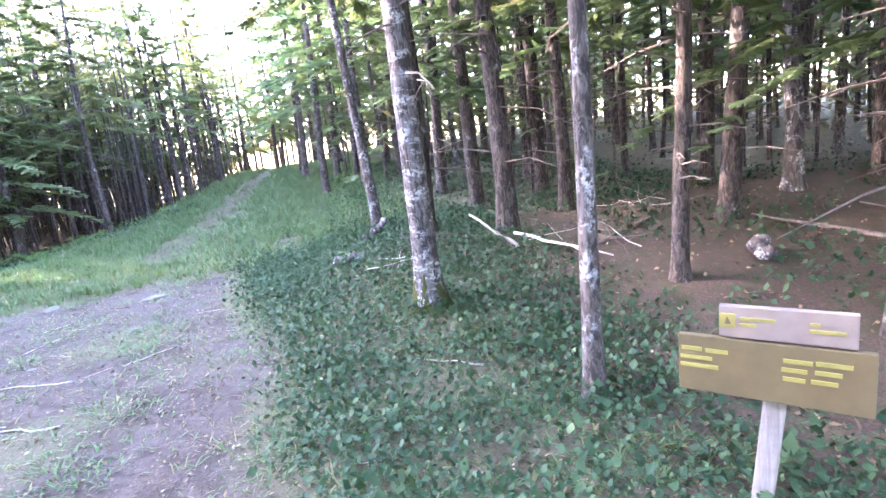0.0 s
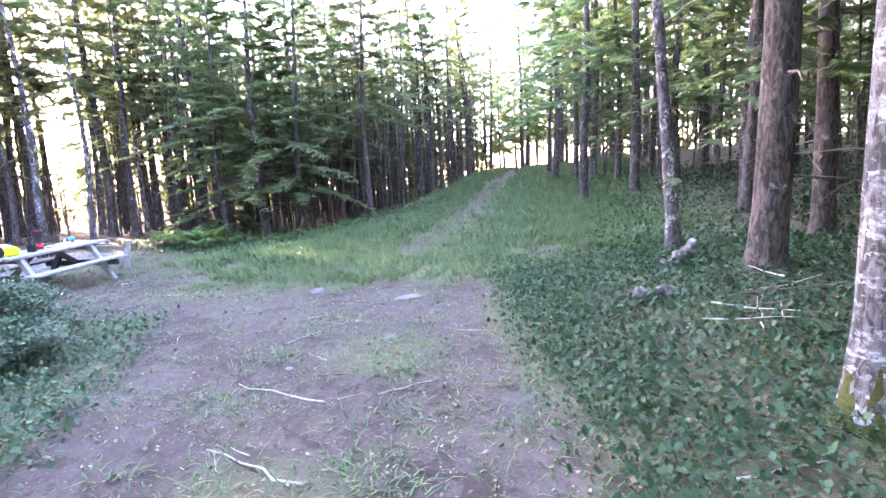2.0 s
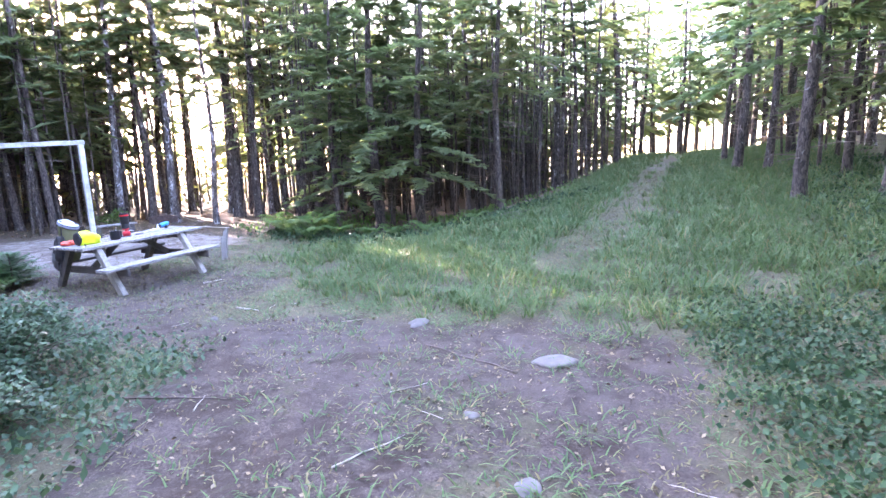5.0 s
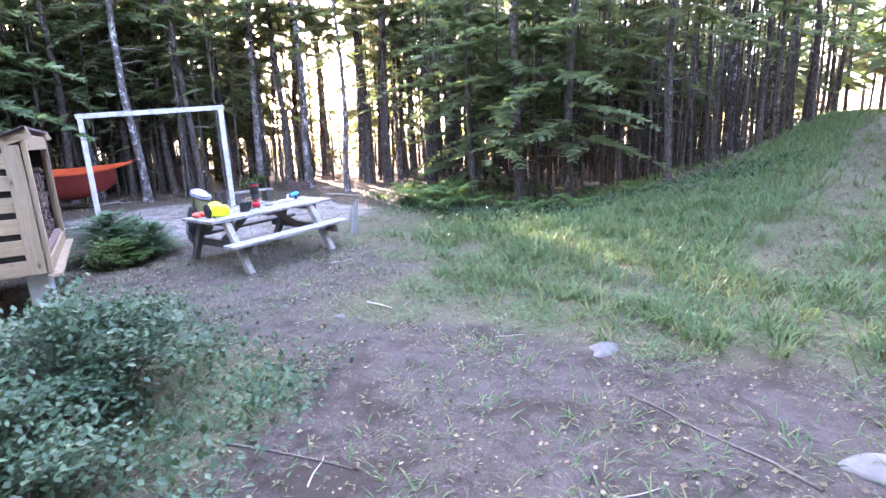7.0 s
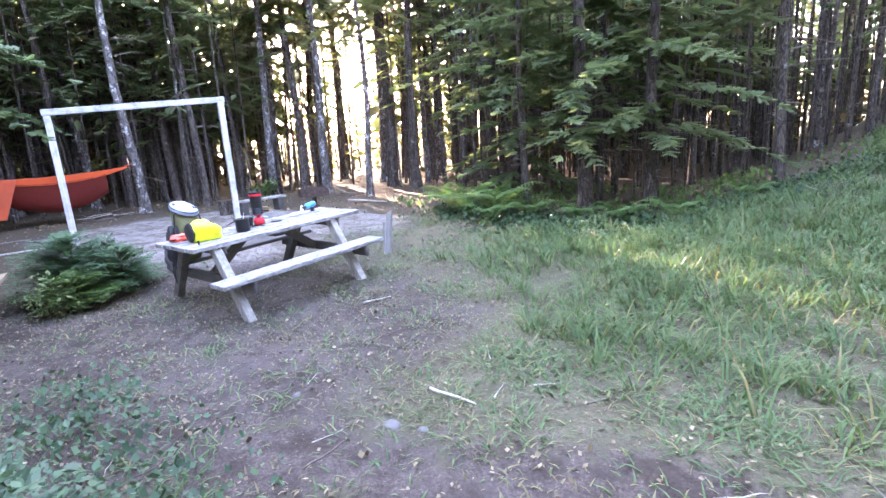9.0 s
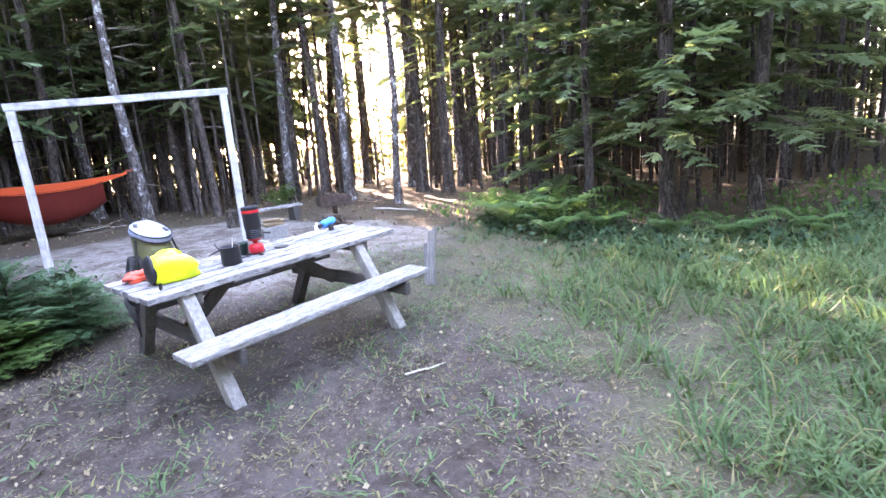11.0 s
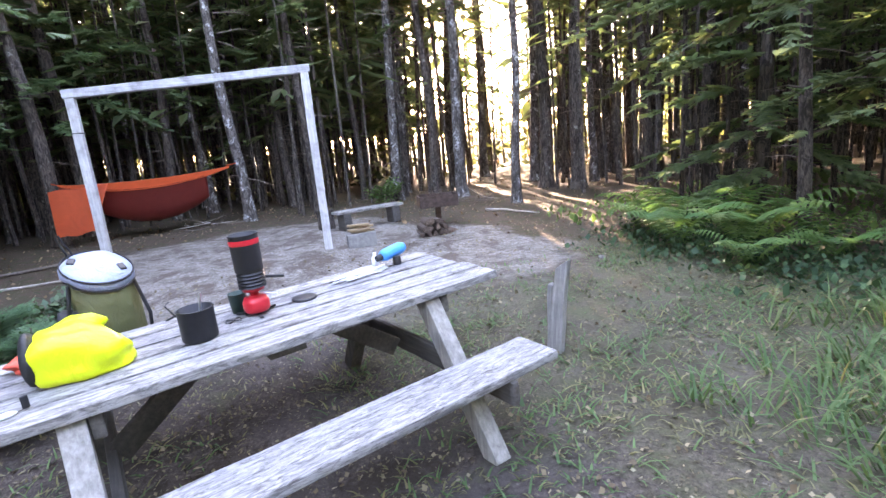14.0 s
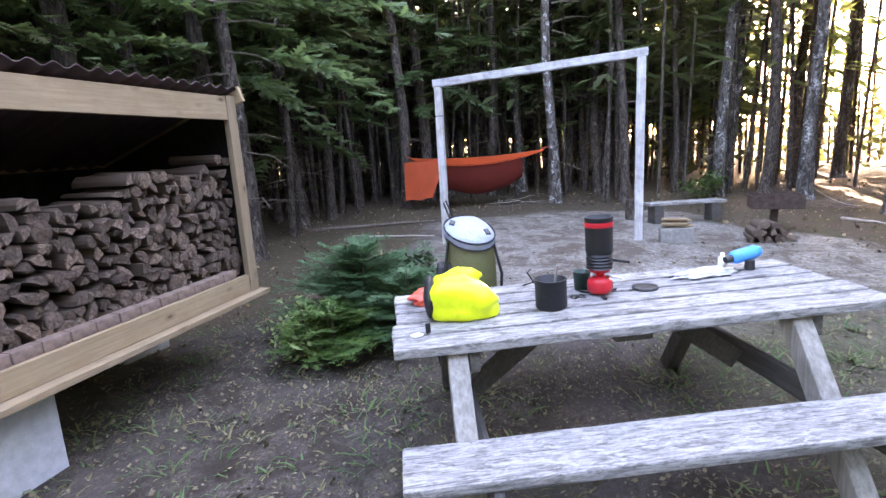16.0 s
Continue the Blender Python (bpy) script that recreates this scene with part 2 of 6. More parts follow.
M_WOOD_OLD = wood_material("weathered_boards", (0.070, 0.066, 0.063), (0.32, 0.312, 0.308), "x", (0.065, 0.058, 0.054), 0.8, 1.0, 0.8, True)
M_WOOD_LEG = wood_material("weathered_legs", (0.15, 0.14, 0.13), (0.38, 0.36, 0.34), "z", (0.07, 0.065, 0.06), 0.4)
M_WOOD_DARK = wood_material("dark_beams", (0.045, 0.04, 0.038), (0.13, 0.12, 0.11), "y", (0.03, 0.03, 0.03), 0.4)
M_POLE = wood_material("grey_pole", (0.30, 0.295, 0.30), (0.60, 0.60, 0.61), "z", (0.16, 0.15, 0.14), 0.5)
M_LUMBER = wood_material("new_lumber", (0.22, 0.16, 0.10), (0.36, 0.275, 0.185), "x", (0.20, 0.13, 0.08), 0.35, knots=True)
M_LUMBER_Z = wood_material("new_posts", (0.22, 0.16, 0.10), (0.36, 0.275, 0.185), "z", (0.20, 0.13, 0.08), 0.35, knots=True)
M_SPLIT = wood_material("split_firewood", (0.040, 0.028, 0.023), (0.13, 0.095, 0.075), "y", (0.10, 0.065, 0.045), 0.5, 1.0, 0.85)
def endgrain_material():
    n = Nodes("firewood_ends")
    vec = n.coords("Object")
    info = n.add("ShaderNodeObjectInfo")
    rings = n.add("ShaderNodeTexWave", wave_type="RINGS", rings_direction="Y")
    rings.inputs["Scale"].default_value, rings.inputs["Distortion"].default_value = 7.0, 3.0
    n.link(vec, rings.inputs["Vector"])
    f = n.noise(vec, 6, 5, 0.7)
    col = n.ramp(f, [(0.3, (0.05, 0.036, 0.030)), (0.5, (0.135, 0.10, 0.083)), (0.7, (0.26, 0.20, 0.165))])
    col = n.mix(n.mix(1.0, rings.outputs["Color"], (0.35, 0.35, 0.35), "MULTIPLY"), col, (0.07, 0.05, 0.04))
    tone = n.ramp(info.outputs["Random"], [(0.0, (0.55, 0.52, 0.52)), (0.7, (1.0, 0.97, 0.95)), (1.0, (1.45, 1.35, 1.25))])
    n.base(n.mix(1.0, col, tone, "MULTIPLY"), 0.9, 0, 0.2)
    n.bump(f, 0.6, 0.02)
    return n.mat


M_ENDGRAIN = endgrain_material()
M_DARKROOF = plain_material("roof_sheet", (0.055, 0.03, 0.033), 0.7, 0, 0.3, 8, 0.2)
# near-black for added sheets that stand in for shade inside the shed
M_SHED_SHADE = plain_material("black_felt", (0.022, 0.02, 0.019), 0.95, 0, 0.4, 14, 0.3, 0.1)
M_BRICK = plain_material("dull_brick", (0.19, 0.135, 0.115), 0.9, 0, 0.35, 22, 0.5, 0.2)
M_CONCRETE = plain_material("concrete", (0.42, 0.43, 0.45), 0.9, 0, 0.15, 20, 0.4, 0.2)
M_RUST = plain_material("rusty_steel", (0.075, 0.05, 0.042), 0.8, 0.5, 0.4, 18, 0.4)
M_SIGN = plain_material("brown_sign_board", (0.095, 0.075, 0.035), 0.6, 0, 0.15, 9, 0.1)
M_SIGN_TOP = plain_material("grey_sign_board", (0.17, 0.14, 0.12), 0.6, 0, 0.15, 9, 0.1)
M_YELLOW = plain_material("sign_yellow", (0.21, 0.195, 0.05), 0.6, 0, 0.1)
M_NEON = cloth_material("neon_yellow_nylon", (0.72, 0.85, 0.02), 0.45, 0.0, 10)
M_BLACKBASE = cloth_material("black_nylon", (0.02, 0.02, 0.022), 0.6)
M_OLIVE = cloth_material("olive_nylon", (0.12, 0.125, 0.055), 0.6)
M_LIDCLOTH = cloth_material("pale_blue_nylon", (0.27, 0.31, 0.40), 0.5, 0.0, 20)
M_ORANGE = cloth_material("orange_nylon", (0.62, 0.085, 0.025), 0.5, 0.35, 4)
M_DARKRED = cloth_material("dark_red_nylon", (0.16, 0.02, 0.015), 0.6, 0.1, 4)
M_REDSTRAP = cloth_material("coral_nylon", (0.75, 0.10, 0.06), 0.5)
M_POT = plain_material("hard_anodised", (0.035, 0.035, 0.038), 0.45, 0.6, 0.1, 40, 0.05)
M_BLACK = plain_material("black_plastic", (0.02, 0.02, 0.022), 0.5, 0, 0.1)
M_RED = plain_material("red_enamel", (0.55, 0.02, 0.03), 0.35, 0, 0.1)
M_GREENCUP = plain_material("dark_green_plastic", (0.02, 0.05, 0.04), 0.45, 0, 0.1)
M_BLUE = plain_material("bright_blue_plastic", (0.02, 0.30, 0.75), 0.4, 0, 0.1)
M_WHITE = plain_material("white_plastic", (0.75, 0.76, 0.78), 0.5, 0, 0.06)
M_STEEL = plain_material("brushed_steel", (0.55, 0.55, 0.56), 0.35, 0.9, 0.1)


# ---- mesh helpers ----
def mesh_of(name, verts, faces, mat, smooth=False, slots=None, picks=None):
    me = bpy.data.meshes.new(name)
    me.from_pydata([tuple(v) for v in verts], [], [tuple(f) for f in faces])
    for m in ([mat] if slots is None else slots):
        me.materials.append(m)
    if picks is not None:
        me.polygons.foreach_set("material_index", picks)
    if smooth:
        me.polygons.foreach_set("use_smooth", [True] * len(me.polygons))
    me.update()
    return me


def thing(name, m, label, category, group="", kind=""):
    ob = new(name)
    ob.empty_display_size = 0.1
    ob.matrix_world = m
    return tagged(ob, label, category, group, kind)


def part(name, bm, mat, parent, label="", smooth=False):
    me = bpy.data.meshes.new(name)
    bm.to_mesh(me)
    bm.free()
    me.materials.append(mat)
    if smooth:
        me.polygons.foreach_set("use_smooth", [True] * len(me.polygons))
    ob = new(name, me)
    ob.parent = parent
    return tagged(ob, label)


def single(name, bm, mat, m, label, category, group="", kind="", smooth=False):
    """A thing that is one mesh."""
    ob = part(name, bm, mat, None, "", smooth)
    ob.matrix_world = m
    return tagged(ob, label, category, group, kind)


def box_bm(sx, sy, sz, m=None, bevel=0.006, wobble=0.0, cuts=0, seed=0):
    """A beam or board with rounded, slightly uneven edges; its middle lies at m."""
    bm = bmesh.new()
    bmesh.ops.create_cube(bm, size=1.0)
    bmesh.ops.scale(bm, vec=(sx, sy, sz), verts=bm.verts)
    if cuts:
        axis = max(range(3), key=lambda i: (sx, sy, sz)[i])
        edges = [e for e in bm.edges if abs((e.verts[0].co - e.verts[1].co)[axis]) > 1e-6]
        bmesh.ops.subdivide_edges(bm, edges=edges, cuts=cuts)
    if bevel:
        sharp = [e for e in bm.edges if len(e.link_faces) == 2 and e.calc_face_angle(0) > 0.5]
        bmesh.ops.bevel(bm, geom=sharp, offset=bevel, segments=2, affect="EDGES", profile=0.6)
    if wobble:
        for v in bm.verts:
            v.co += noise.noise_vector(v.co * 3.1 + Vector((seed * 7.3, seed * 1.7, 0))) * wobble
    if m is not None:
        bm.transform(m)
    return bm


def joined(*bms):
    out = bmesh.new()
    for b in bms:
        me = bpy.data.meshes.new("tmp")
        b.to_mesh(me)
        b.free()
        out.from_mesh(me)
        bpy.data.meshes.remove(me)
    return out


def tube(points, radii, sides=8, cap=True):
    """A round limb through the points, as lists of verts and faces."""
    verts, faces = [], []
    pts = [Vector(p) for p in points]
    for i, p in enumerate(pts):
        d = (pts[min(i + 1, len(pts) - 1)] - pts[max(i - 1, 0)]).normalized()
        a = d.orthogonal().normalized() if abs(d.z) < 0.9 else (Vector((1, 0, 0)) - d * d.x).normalized()
        b = d.cross(a)
        for k in range(sides):
            w = 2 * math.pi * k / sides
            verts.append(p + (a * math.cos(w) + b * math.sin(w)) * radii[i])
    for i in range(len(pts) - 1):
        for k in range(sides):
            k2 = (k + 1) % sides
            faces.append((i * sides + k, i * sides + k2, (i + 1) * sides + k2, (i + 1) * sides + k))
    if cap:
        faces.append(tuple(range(sides - 1, -1, -1)))
        faces.append(tuple((len(pts) - 1) * sides + k for k in range(sides)))
    return verts, faces


def tube_bm(points, radii, sides=10):
    v, f = tube(points, radii, sides)
    bm = bmesh.new()
    vs = [bm.verts.new(p) for p in v]
    for q in f:
        bm.faces.new([vs[i] for i in q])
    return bm


def lathe_bm(profile, sides=28):
    """A turned body from (radius, height) pairs."""
    bm = bmesh.new()
    rings = []
    for r, z in profile:
        if r < 1e-5:
            rings.append([bm.verts.new((0, 0, z))])
        else:
            rings.append([bm.verts.new((r * math.cos(2 * math.pi * k / sides), r * math.sin(2 * math.pi * k / sides), z)) for k in range(sides)])
    for a, b in zip(rings, rings[1:]):
        for k in range(sides):
            k2 = (k + 1) % sides
            if len(a) == 1 and len(b) == 1:
                continue
            if len(a) == 1:
                bm.faces.new((a[0], b[k2], b[k]))
            elif len(b) == 1:
                bm.faces.new((a[k], a[k2], b[0]))
            else:
                bm.faces.new((a[k], a[k2], b[k2], b[k]))
    bmesh.ops.recalc_face_normals(bm, faces=bm.faces)
    return bm


def blob_bm(sx, sy, sz, rough=0.2, seed=0, sub=3, freq=1.6, flat=None):
    bm = bmesh.new()
    bmesh.ops.create_icosphere(bm, subdivisions=sub, radius=1.0)
    for v in bm.verts:
        k = 1 + rough * noise.noise(v.co * freq + Vector((seed * 3.7, seed * 1.3, seed)))
        v.co = Vector((v.co.x * sx * k, v.co.y * sy * k, v.co.z * sz * k))
        if flat is not None and v.co.z < flat:
            v.co.z = flat
    return bm


# ---- lie of the land and its zones ----
def ease(a):
    a = np.clip(a, 0, 1)
    return a * a * (3 - 2 * a)


def ground_z(x, y):
    x, y = np.asarray(x, float), np.asarray(y, float)
    z = 0.05 + 0.12 * ease((x + 4) / 5) + 0.10 * ease((x - 0.5) / 2.5) + 0.30 * ease((x - 1.2) / 2.2) * ease((y - 2) / 4)
    z = z + 0.095 * np.clip(y - 9.5, 0, 18) * ease((x + 7) / 4) + 0.035 * np.clip(x - 4, 0, 14)
    z = z + 0.08 * np.exp(-(((x + 12.8) / 2.4) ** 2 + ((y - 9.6) / 3.2) ** 2))
    z = z - 0.05 * np.exp(-(((x + 7.6) / 1.6) ** 2 + ((y - 8.2) / 1.6) ** 2))
    return z + 0.02 * np.sin(1.9 * x + 0.6 * y) * np.sin(1.3 * y - 0.7 * x)


def gz(x, y):
    return float(ground_z(x, y))


def soft(a, w):
    return ease(a / w + 0.5)


def trail_x(y):
    """The middle of the grassy trail that climbs away from the clearing."""
    return -1.30 + 0.10 * np.sin(0.35 * (np.asarray(y, float) - 11))


def plan_x(x, y):
    """East of the table the path runs aslant: distances from the table, squeezed to a straight path."""
    x = np.asarray(x, float)
    r = 0.39 - 0.032 * np.clip(np.asarray(y, float), -1, 9)
    return np.where(x > -7.4, (x + 7.4) / (1 + r) - 7.4, x)


def zones(x, y):
    """Shares of turf, gravel and forest floor at a place; the rest is bare dirt."""
    x, y = np.asarray(x, float), np.asarray(y, float)
    p = plan_x(x, y)
    wv = 0.35 * np.sin(1.7 * x + 2.1 * y) + 0.25 * np.sin(3.1 * x - 2.3 * y + 1)
    right = soft(p + 0.15 + 0.08 * np.clip(y - 4.5, 0, 3) + 0.25 * wv, 0.7)
    beyond = soft(y - 7.9 - 0.35 * np.clip(x + 2.5, -3, 1) + 0.3 * wv, 1.2)
    left = soft(-(p + 3.25 + 0.42 * np.clip(y - 4.2, -1, 2.2)) + 0.25 * wv, 0.6) * soft(6.2 - y, 1.2)
    turf = np.maximum(np.maximum(right, beyond), left)
    centre = np.exp(-(((p + 1.3) / 0.9) ** 2)) * soft(6.8 - y, 2) * soft(y - 2.0, 2)
    turf = np.maximum(turf, 0.85 * centre * (0.5 + 0.55 * np.sin(2.3 * x + 1.1) * np.sin(2.7 * y)))
    yard = soft(-(x + 4.6) + 0.5 * wv, 1.4) * soft(11.4 - y - 0.35 * (x + 7), 1.4) * soft(y - 5.4, 1)
    soil = soft(-(x + 5.2) + 0.4 * wv, 1.2) * soft(9.0 - y + 0.3 * wv, 1.0)
    turf = turf * (1 - 0.5 * yard) * (1 - 0.9 * soil) + 0.10 * yard * (0.5 + 0.5 * np.sin(2.9 * x + 1.3 * y) * np.sin(2.2 * y - 1.1 * x))
    trail = np.exp(-(((x - trail_x(y)) / 0.46) ** 2)) * soft(y - 10.5, 3)
    turf = turf * (1 - 0.40 * trail)
    gravel = soft(1 - np.sqrt(((x + 13.0) / 3.7) ** 2 + ((y - 10.0) / 3.4) ** 2) + 0.2 * wv, 0.8)
    west = soft(-(x + 15.9) + 0.5 * wv, 1.2)
    south = soft(-(y - 5.0), 1.0) * soft(-(x + 5.0), 1.5) + soft(6.6 - y, 1.0) * soft(-(x + 9.8), 1.0)
    north = soft(y - 13.2 - 0.25 * np.clip(x + 7.5, -10, 0) - 1.6 * np.clip(x + 5.2, 0, 6) + 0.5 * wv, 1.4) * soft(-(x - trail_x(y) + 2.0), 1.0)
    east = soft(x - 3.9 - 0.10 * np.clip(y - 6, 0, 8) + 0.4 * wv, 1.6) * soft(30 - y, 6) * (1 - 0.65 * soft(y - 7.5, 3))
    floor = np.clip(np.maximum(np.maximum(west, south), np.maximum(north, east)), 0, 1)
    return np.clip(turf, 0, 1), np.clip(gravel, 0, 1), floor


def build_ground():
    def axis(lo, hi, fine_lo, fine_hi, step):
        core = list(np.arange(fine_lo, fine_hi + 1e-6, step))
        a, d = [], step
        p = fine_lo
        while p > lo:
            d *= 1.18
            p -= d
            a.append(p)
        b, d, p = [], step, core[-1]
        while p < hi:
            d *= 1.18
            p += d
            b.append(p)
        return np.array(a[::-1] + core + b)

    xs, ys = axis(-900, 900, -17, 8, 0.14), axis(-900, 900, -2.0, 22, 0.14)
    X, Y = np.meshgrid(xs, ys)
    Zv = ground_z(X, Y)
    nx, ny = len(xs), len(ys)
    verts = np.stack([X.ravel(), Y.ravel(), Zv.ravel()], 1)
    i = np.arange(nx - 1)[None, :] + nx * np.arange(ny - 1)[:, None]
    faces = np.stack([i, i + 1, i + nx + 1, i + nx], -1).reshape(-1, 4)
    me = bpy.data.meshes.new("ground")
    me.from_pydata(verts.tolist(), [], faces.tolist())
    me.materials.append(M_GROUND)
    me.polygons.foreach_set("use_smooth", [True] * len(me.polygons))
    turf, gravel, floor = zones(X.ravel(), Y.ravel())
    far = np.clip((np.hypot(X.ravel() + 4, Y.ravel() - 8) - 45) / 15, 0, 1)
    turf = np.maximum(turf, far)
    floor = floor * (1 - far)
    col = me.color_attributes.new("zone", "FLOAT_COLOR", "POINT")
    col.data.foreach_set("color", np.stack([turf, gravel, floor, np.ones_like(turf)], 1).ravel())
    ob = new("ground", me)
    return tagged(ob, "trampled brown dirt with turf, litter and gravel", "ground", "", "structure")


ground = build_ground()


# ---- trees ----
def crown_mesh(name, rng, h0, h1, r_low, r_top, limbs, per, mat, blades=3, spray=0.30, width=0.045, droop=-0.18, grow=0.28, feather=False):
    """Limbs in whorls, each hung with fans of short needle twigs."""
    tris = []
    for i in range(limbs):
        t = (i + rng.random()) / limbs
        z = h0 + (h1 - h0) * t
        az = i * 2.399 + rng.random() * 0.8
        L = (r_low * (1 - t) ** 0.75 + r_top) * (0.65 + 0.55 * rng.random())
        slope = droop * (1 - t) + 0.55 * t + rng.normal(0, 0.1)
        out = np.array([math.cos(az), math.sin(az), 0.0])
        side = np.array([-math.sin(az), math.cos(az), 0.0])
        s = np.linspace(0.18, 1.0, per) + rng.normal(0, 0.03, per)
        pts = out * (s * L)[:, None] + side * (0.12 * L * np.sin(s * 3 + rng.random() * 6))[:, None]
        pts[:, 2] = z + slope * s * L - 0.10 * (s * L) ** 2 * (1 - t)
        for sgn in (-1, 1):
            reach = (spray + grow * L * (1 - s)) * (0.7 + 0.6 * rng.random(per))
            for b in range(blades):
                ang = sgn * (0.15 + 0.95 * (b + rng.random(per)) / blades)
                d = out * np.cos(ang)[:, None] + side * np.sin(ang)[:, None]
                d[:, 2] = slope * 0.6 - 0.12 + rng.normal(0, 0.16, per)
                n = np.cross(d, [0, 0, 1.0])
                n /= np.linalg.norm(n, axis=1)[:, None]
                n[:, 2] += rng.normal(0, 0.35, per)
                tip = pts + d * reach[:, None]
                mid = pts + d * (reach * 0.45)[:, None]
                wv = n * (width * (0.7 + 0.6 * rng.random(per)))[:, None]
                if not feather:
                    tris.append(np.stack([pts, mid + wv, tip, mid - wv], 1))
                    continue
                ax, nw = tip - pts, wv / width
                sag = np.array([0, 0, -0.05]) * reach[:, None]
                left, right = [], []
                for u in (0.06, 0.28, 0.50, 0.72):
                    k = (0.25 - 0.18 * u) * reach[:, None]
                    for q, sg in ((left, 1), (right, -1)):
                        q.append(pts + ax * u + nw * sg * 0.012)
                        q.append(pts + ax * (u + 0.19) + nw * sg * k + sag)
                tris.append(np.stack([pts] + left + [tip] + right[::-1], 1))
    q = np.concatenate(tris)
    verts = q.reshape(-1, 3)
    faces = np.arange(len(verts)).reshape(-1, q.shape[1])
    me = bpy.data.meshes.new(name)
    me.from_pydata(verts.tolist(), [], faces.tolist())
    me.materials.append(mat)
    return me


def trunk_mesh(name, rng, height, r0, mat, sides=10, bend=0.12, flare=1.5):
    hs = np.array([-0.15, 0.0, 0.08, 0.25, 0.6, 1.2, 2.0, 3.2, 5.0, 7.5, height])
    hs = hs[hs <= height]
    ph = rng.random() * 6
    pts = [(bend * math.sin(0.5 * h + ph) * min(1, h / 3 if h > 0 else 0), bend * math.cos(0.4 * h + ph * 2) * min(1, h / 3 if h > 0 else 0), h) for h in hs]
    rr = [r0 * (flare if h <= 0 else (1 + (flare - 1) * math.exp(-h * 6))) * (1 - 0.93 * max(0, h) / height) + 0.008 for h in hs]
    v, f = tube(pts, rr, sides)
    for i, p in enumerate(v):
        k = noise.noise(Vector((p.x * 9, p.y * 9, p.z * 2.0))) * 0.14 * r0
        v[i] = p + Vector((p.x, p.y, 0)).normalized() * k
    return mesh_of(name, v, f, mat, True)


def dead_mesh(name, rng, h0, h1, count, reach):
    verts, faces = [], []
    for _ in range(count):
        z = rng.uniform(h0, h1)
        az, L = rng.uniform(0, 6.28), reach * rng.uniform(0.3, 1.0)
        up = rng.uniform(-0.25, 0.25)
        a = Vector((math.cos(az), math.sin(az), 0))
        pts = [Vector((0, 0, z)), a * L * 0.5 + Vector((0, 0, z + up * L * 0.5)), a * L + Vector((rng.normal(0, 0.1), rng.normal(0, 0.1), z + up * L - 0.12 * L))]
        sets = [(pts, (0.014, 0.009, 0.003))]
        for _k in range(2):
            s = rng.uniform(0.4, 0.9)
            q = pts[0].lerp(pts[2], s)
            sets.append(([q, q + Vector((rng.normal(0, 0.2), rng.normal(0, 0.2), rng.normal(-0.03, 0.08))) * L], (0.006, 0.002)))
        for p, r in sets:
            v, f = tube(p, r, 3, False)
            o = len(verts)
            verts += v
            faces += [tuple(i + o for i in q) for q in f]
    return mesh_of(name, verts, faces, M_TWIG)


def tree_kind(name, seed, height, r0, bark, crown, dead, label, category="tree"):
    """One tree with its parts, standing out of the way until it is copied."""
    rng = np.random.default_rng(seed)
    ob = thing(name, pose(0, 0, 0), label, category)
    t = new("trunk", trunk_mesh("trunk", rng, height, r0, bark))
    t.parent = ob
    if crown:
        c = new("crown", crown_mesh("crown", rng, **crown))
        c.parent = ob
    if dead:
        d = new("dead_wood", dead_mesh("dead_wood", rng, *dead))
        d.parent = ob
        tagged(d, kind="stuff")
    return ob


def tall(seed, height, r0, h0, bark=None, label="tall spruce with a bare grey trunk and dead lower twigs"):
    return tree_kind("spruce_tree", seed, height, r0, bark or M_BARK,
                     dict(h0=h0, h1=height, r_low=1.9, r_top=0.15, limbs=52, per=8, mat=M_NEEDLE_DARK, blades=3, spray=0.20, width=0.03, grow=0.16, feather=True),
                     (0.9, h0 + 1.0, 16, 1.1), label)


def edge_tree(seed, height, r0, h0, spread):
    return tree_kind("spruce_tree", seed, height, r0, M_BARK,
                     dict(h0=h0, h1=height, r_low=spread, r_top=0.12, limbs=64, per=12, mat=M_NEEDLE, blades=3, spray=0.15, width=0.03, grow=0.13, feather=True),
                     (0.5, h0 + 0.8, 12, 0.9), "green spruce branched low at the edge of the clearing")


TALL = [tall(1, 11.5, 0.11, 3.6), tall(2, 13.0, 0.14, 4.6), tall(3, 10.0, 0.085, 3.2), tall(4, 12.0, 0.12, 5.2, M_BARK_GREY, "tall spruce with a lichen-flecked grey trunk"), tall(5, 12.5, 0.10, 4.0)]


def thin(seed, height, r0, h0, bark=None):
    return tree_kind("spruce_tree", seed, height, r0, bark or M_BARK,
                     dict(h0=h0, h1=height, r_low=1.5, r_top=0.15, limbs=36, per=7, mat=M_NEEDLE_DARK, blades=3, spray=0.24, width=0.03, grow=0.16, feather=True),
                     (0.6, h0 + 1.0, 12, 0.9), "slim spruce pole crowded in the dense woods")


def bough_tree(seed, height, r0, h0, spread):
    return tree_kind("spruce_tree", seed, height, r0, M_BARK,
                     dict(h0=h0, h1=height, r_low=spread, r_top=0.15, limbs=46, per=10, mat=M_NEEDLE, blades=3, spray=0.17, width=0.03, grow=0.13, feather=True),
                     (0.8, h0 + 0.8, 16, 1.2), "spruce with a bare foot and wide drooping boughs")


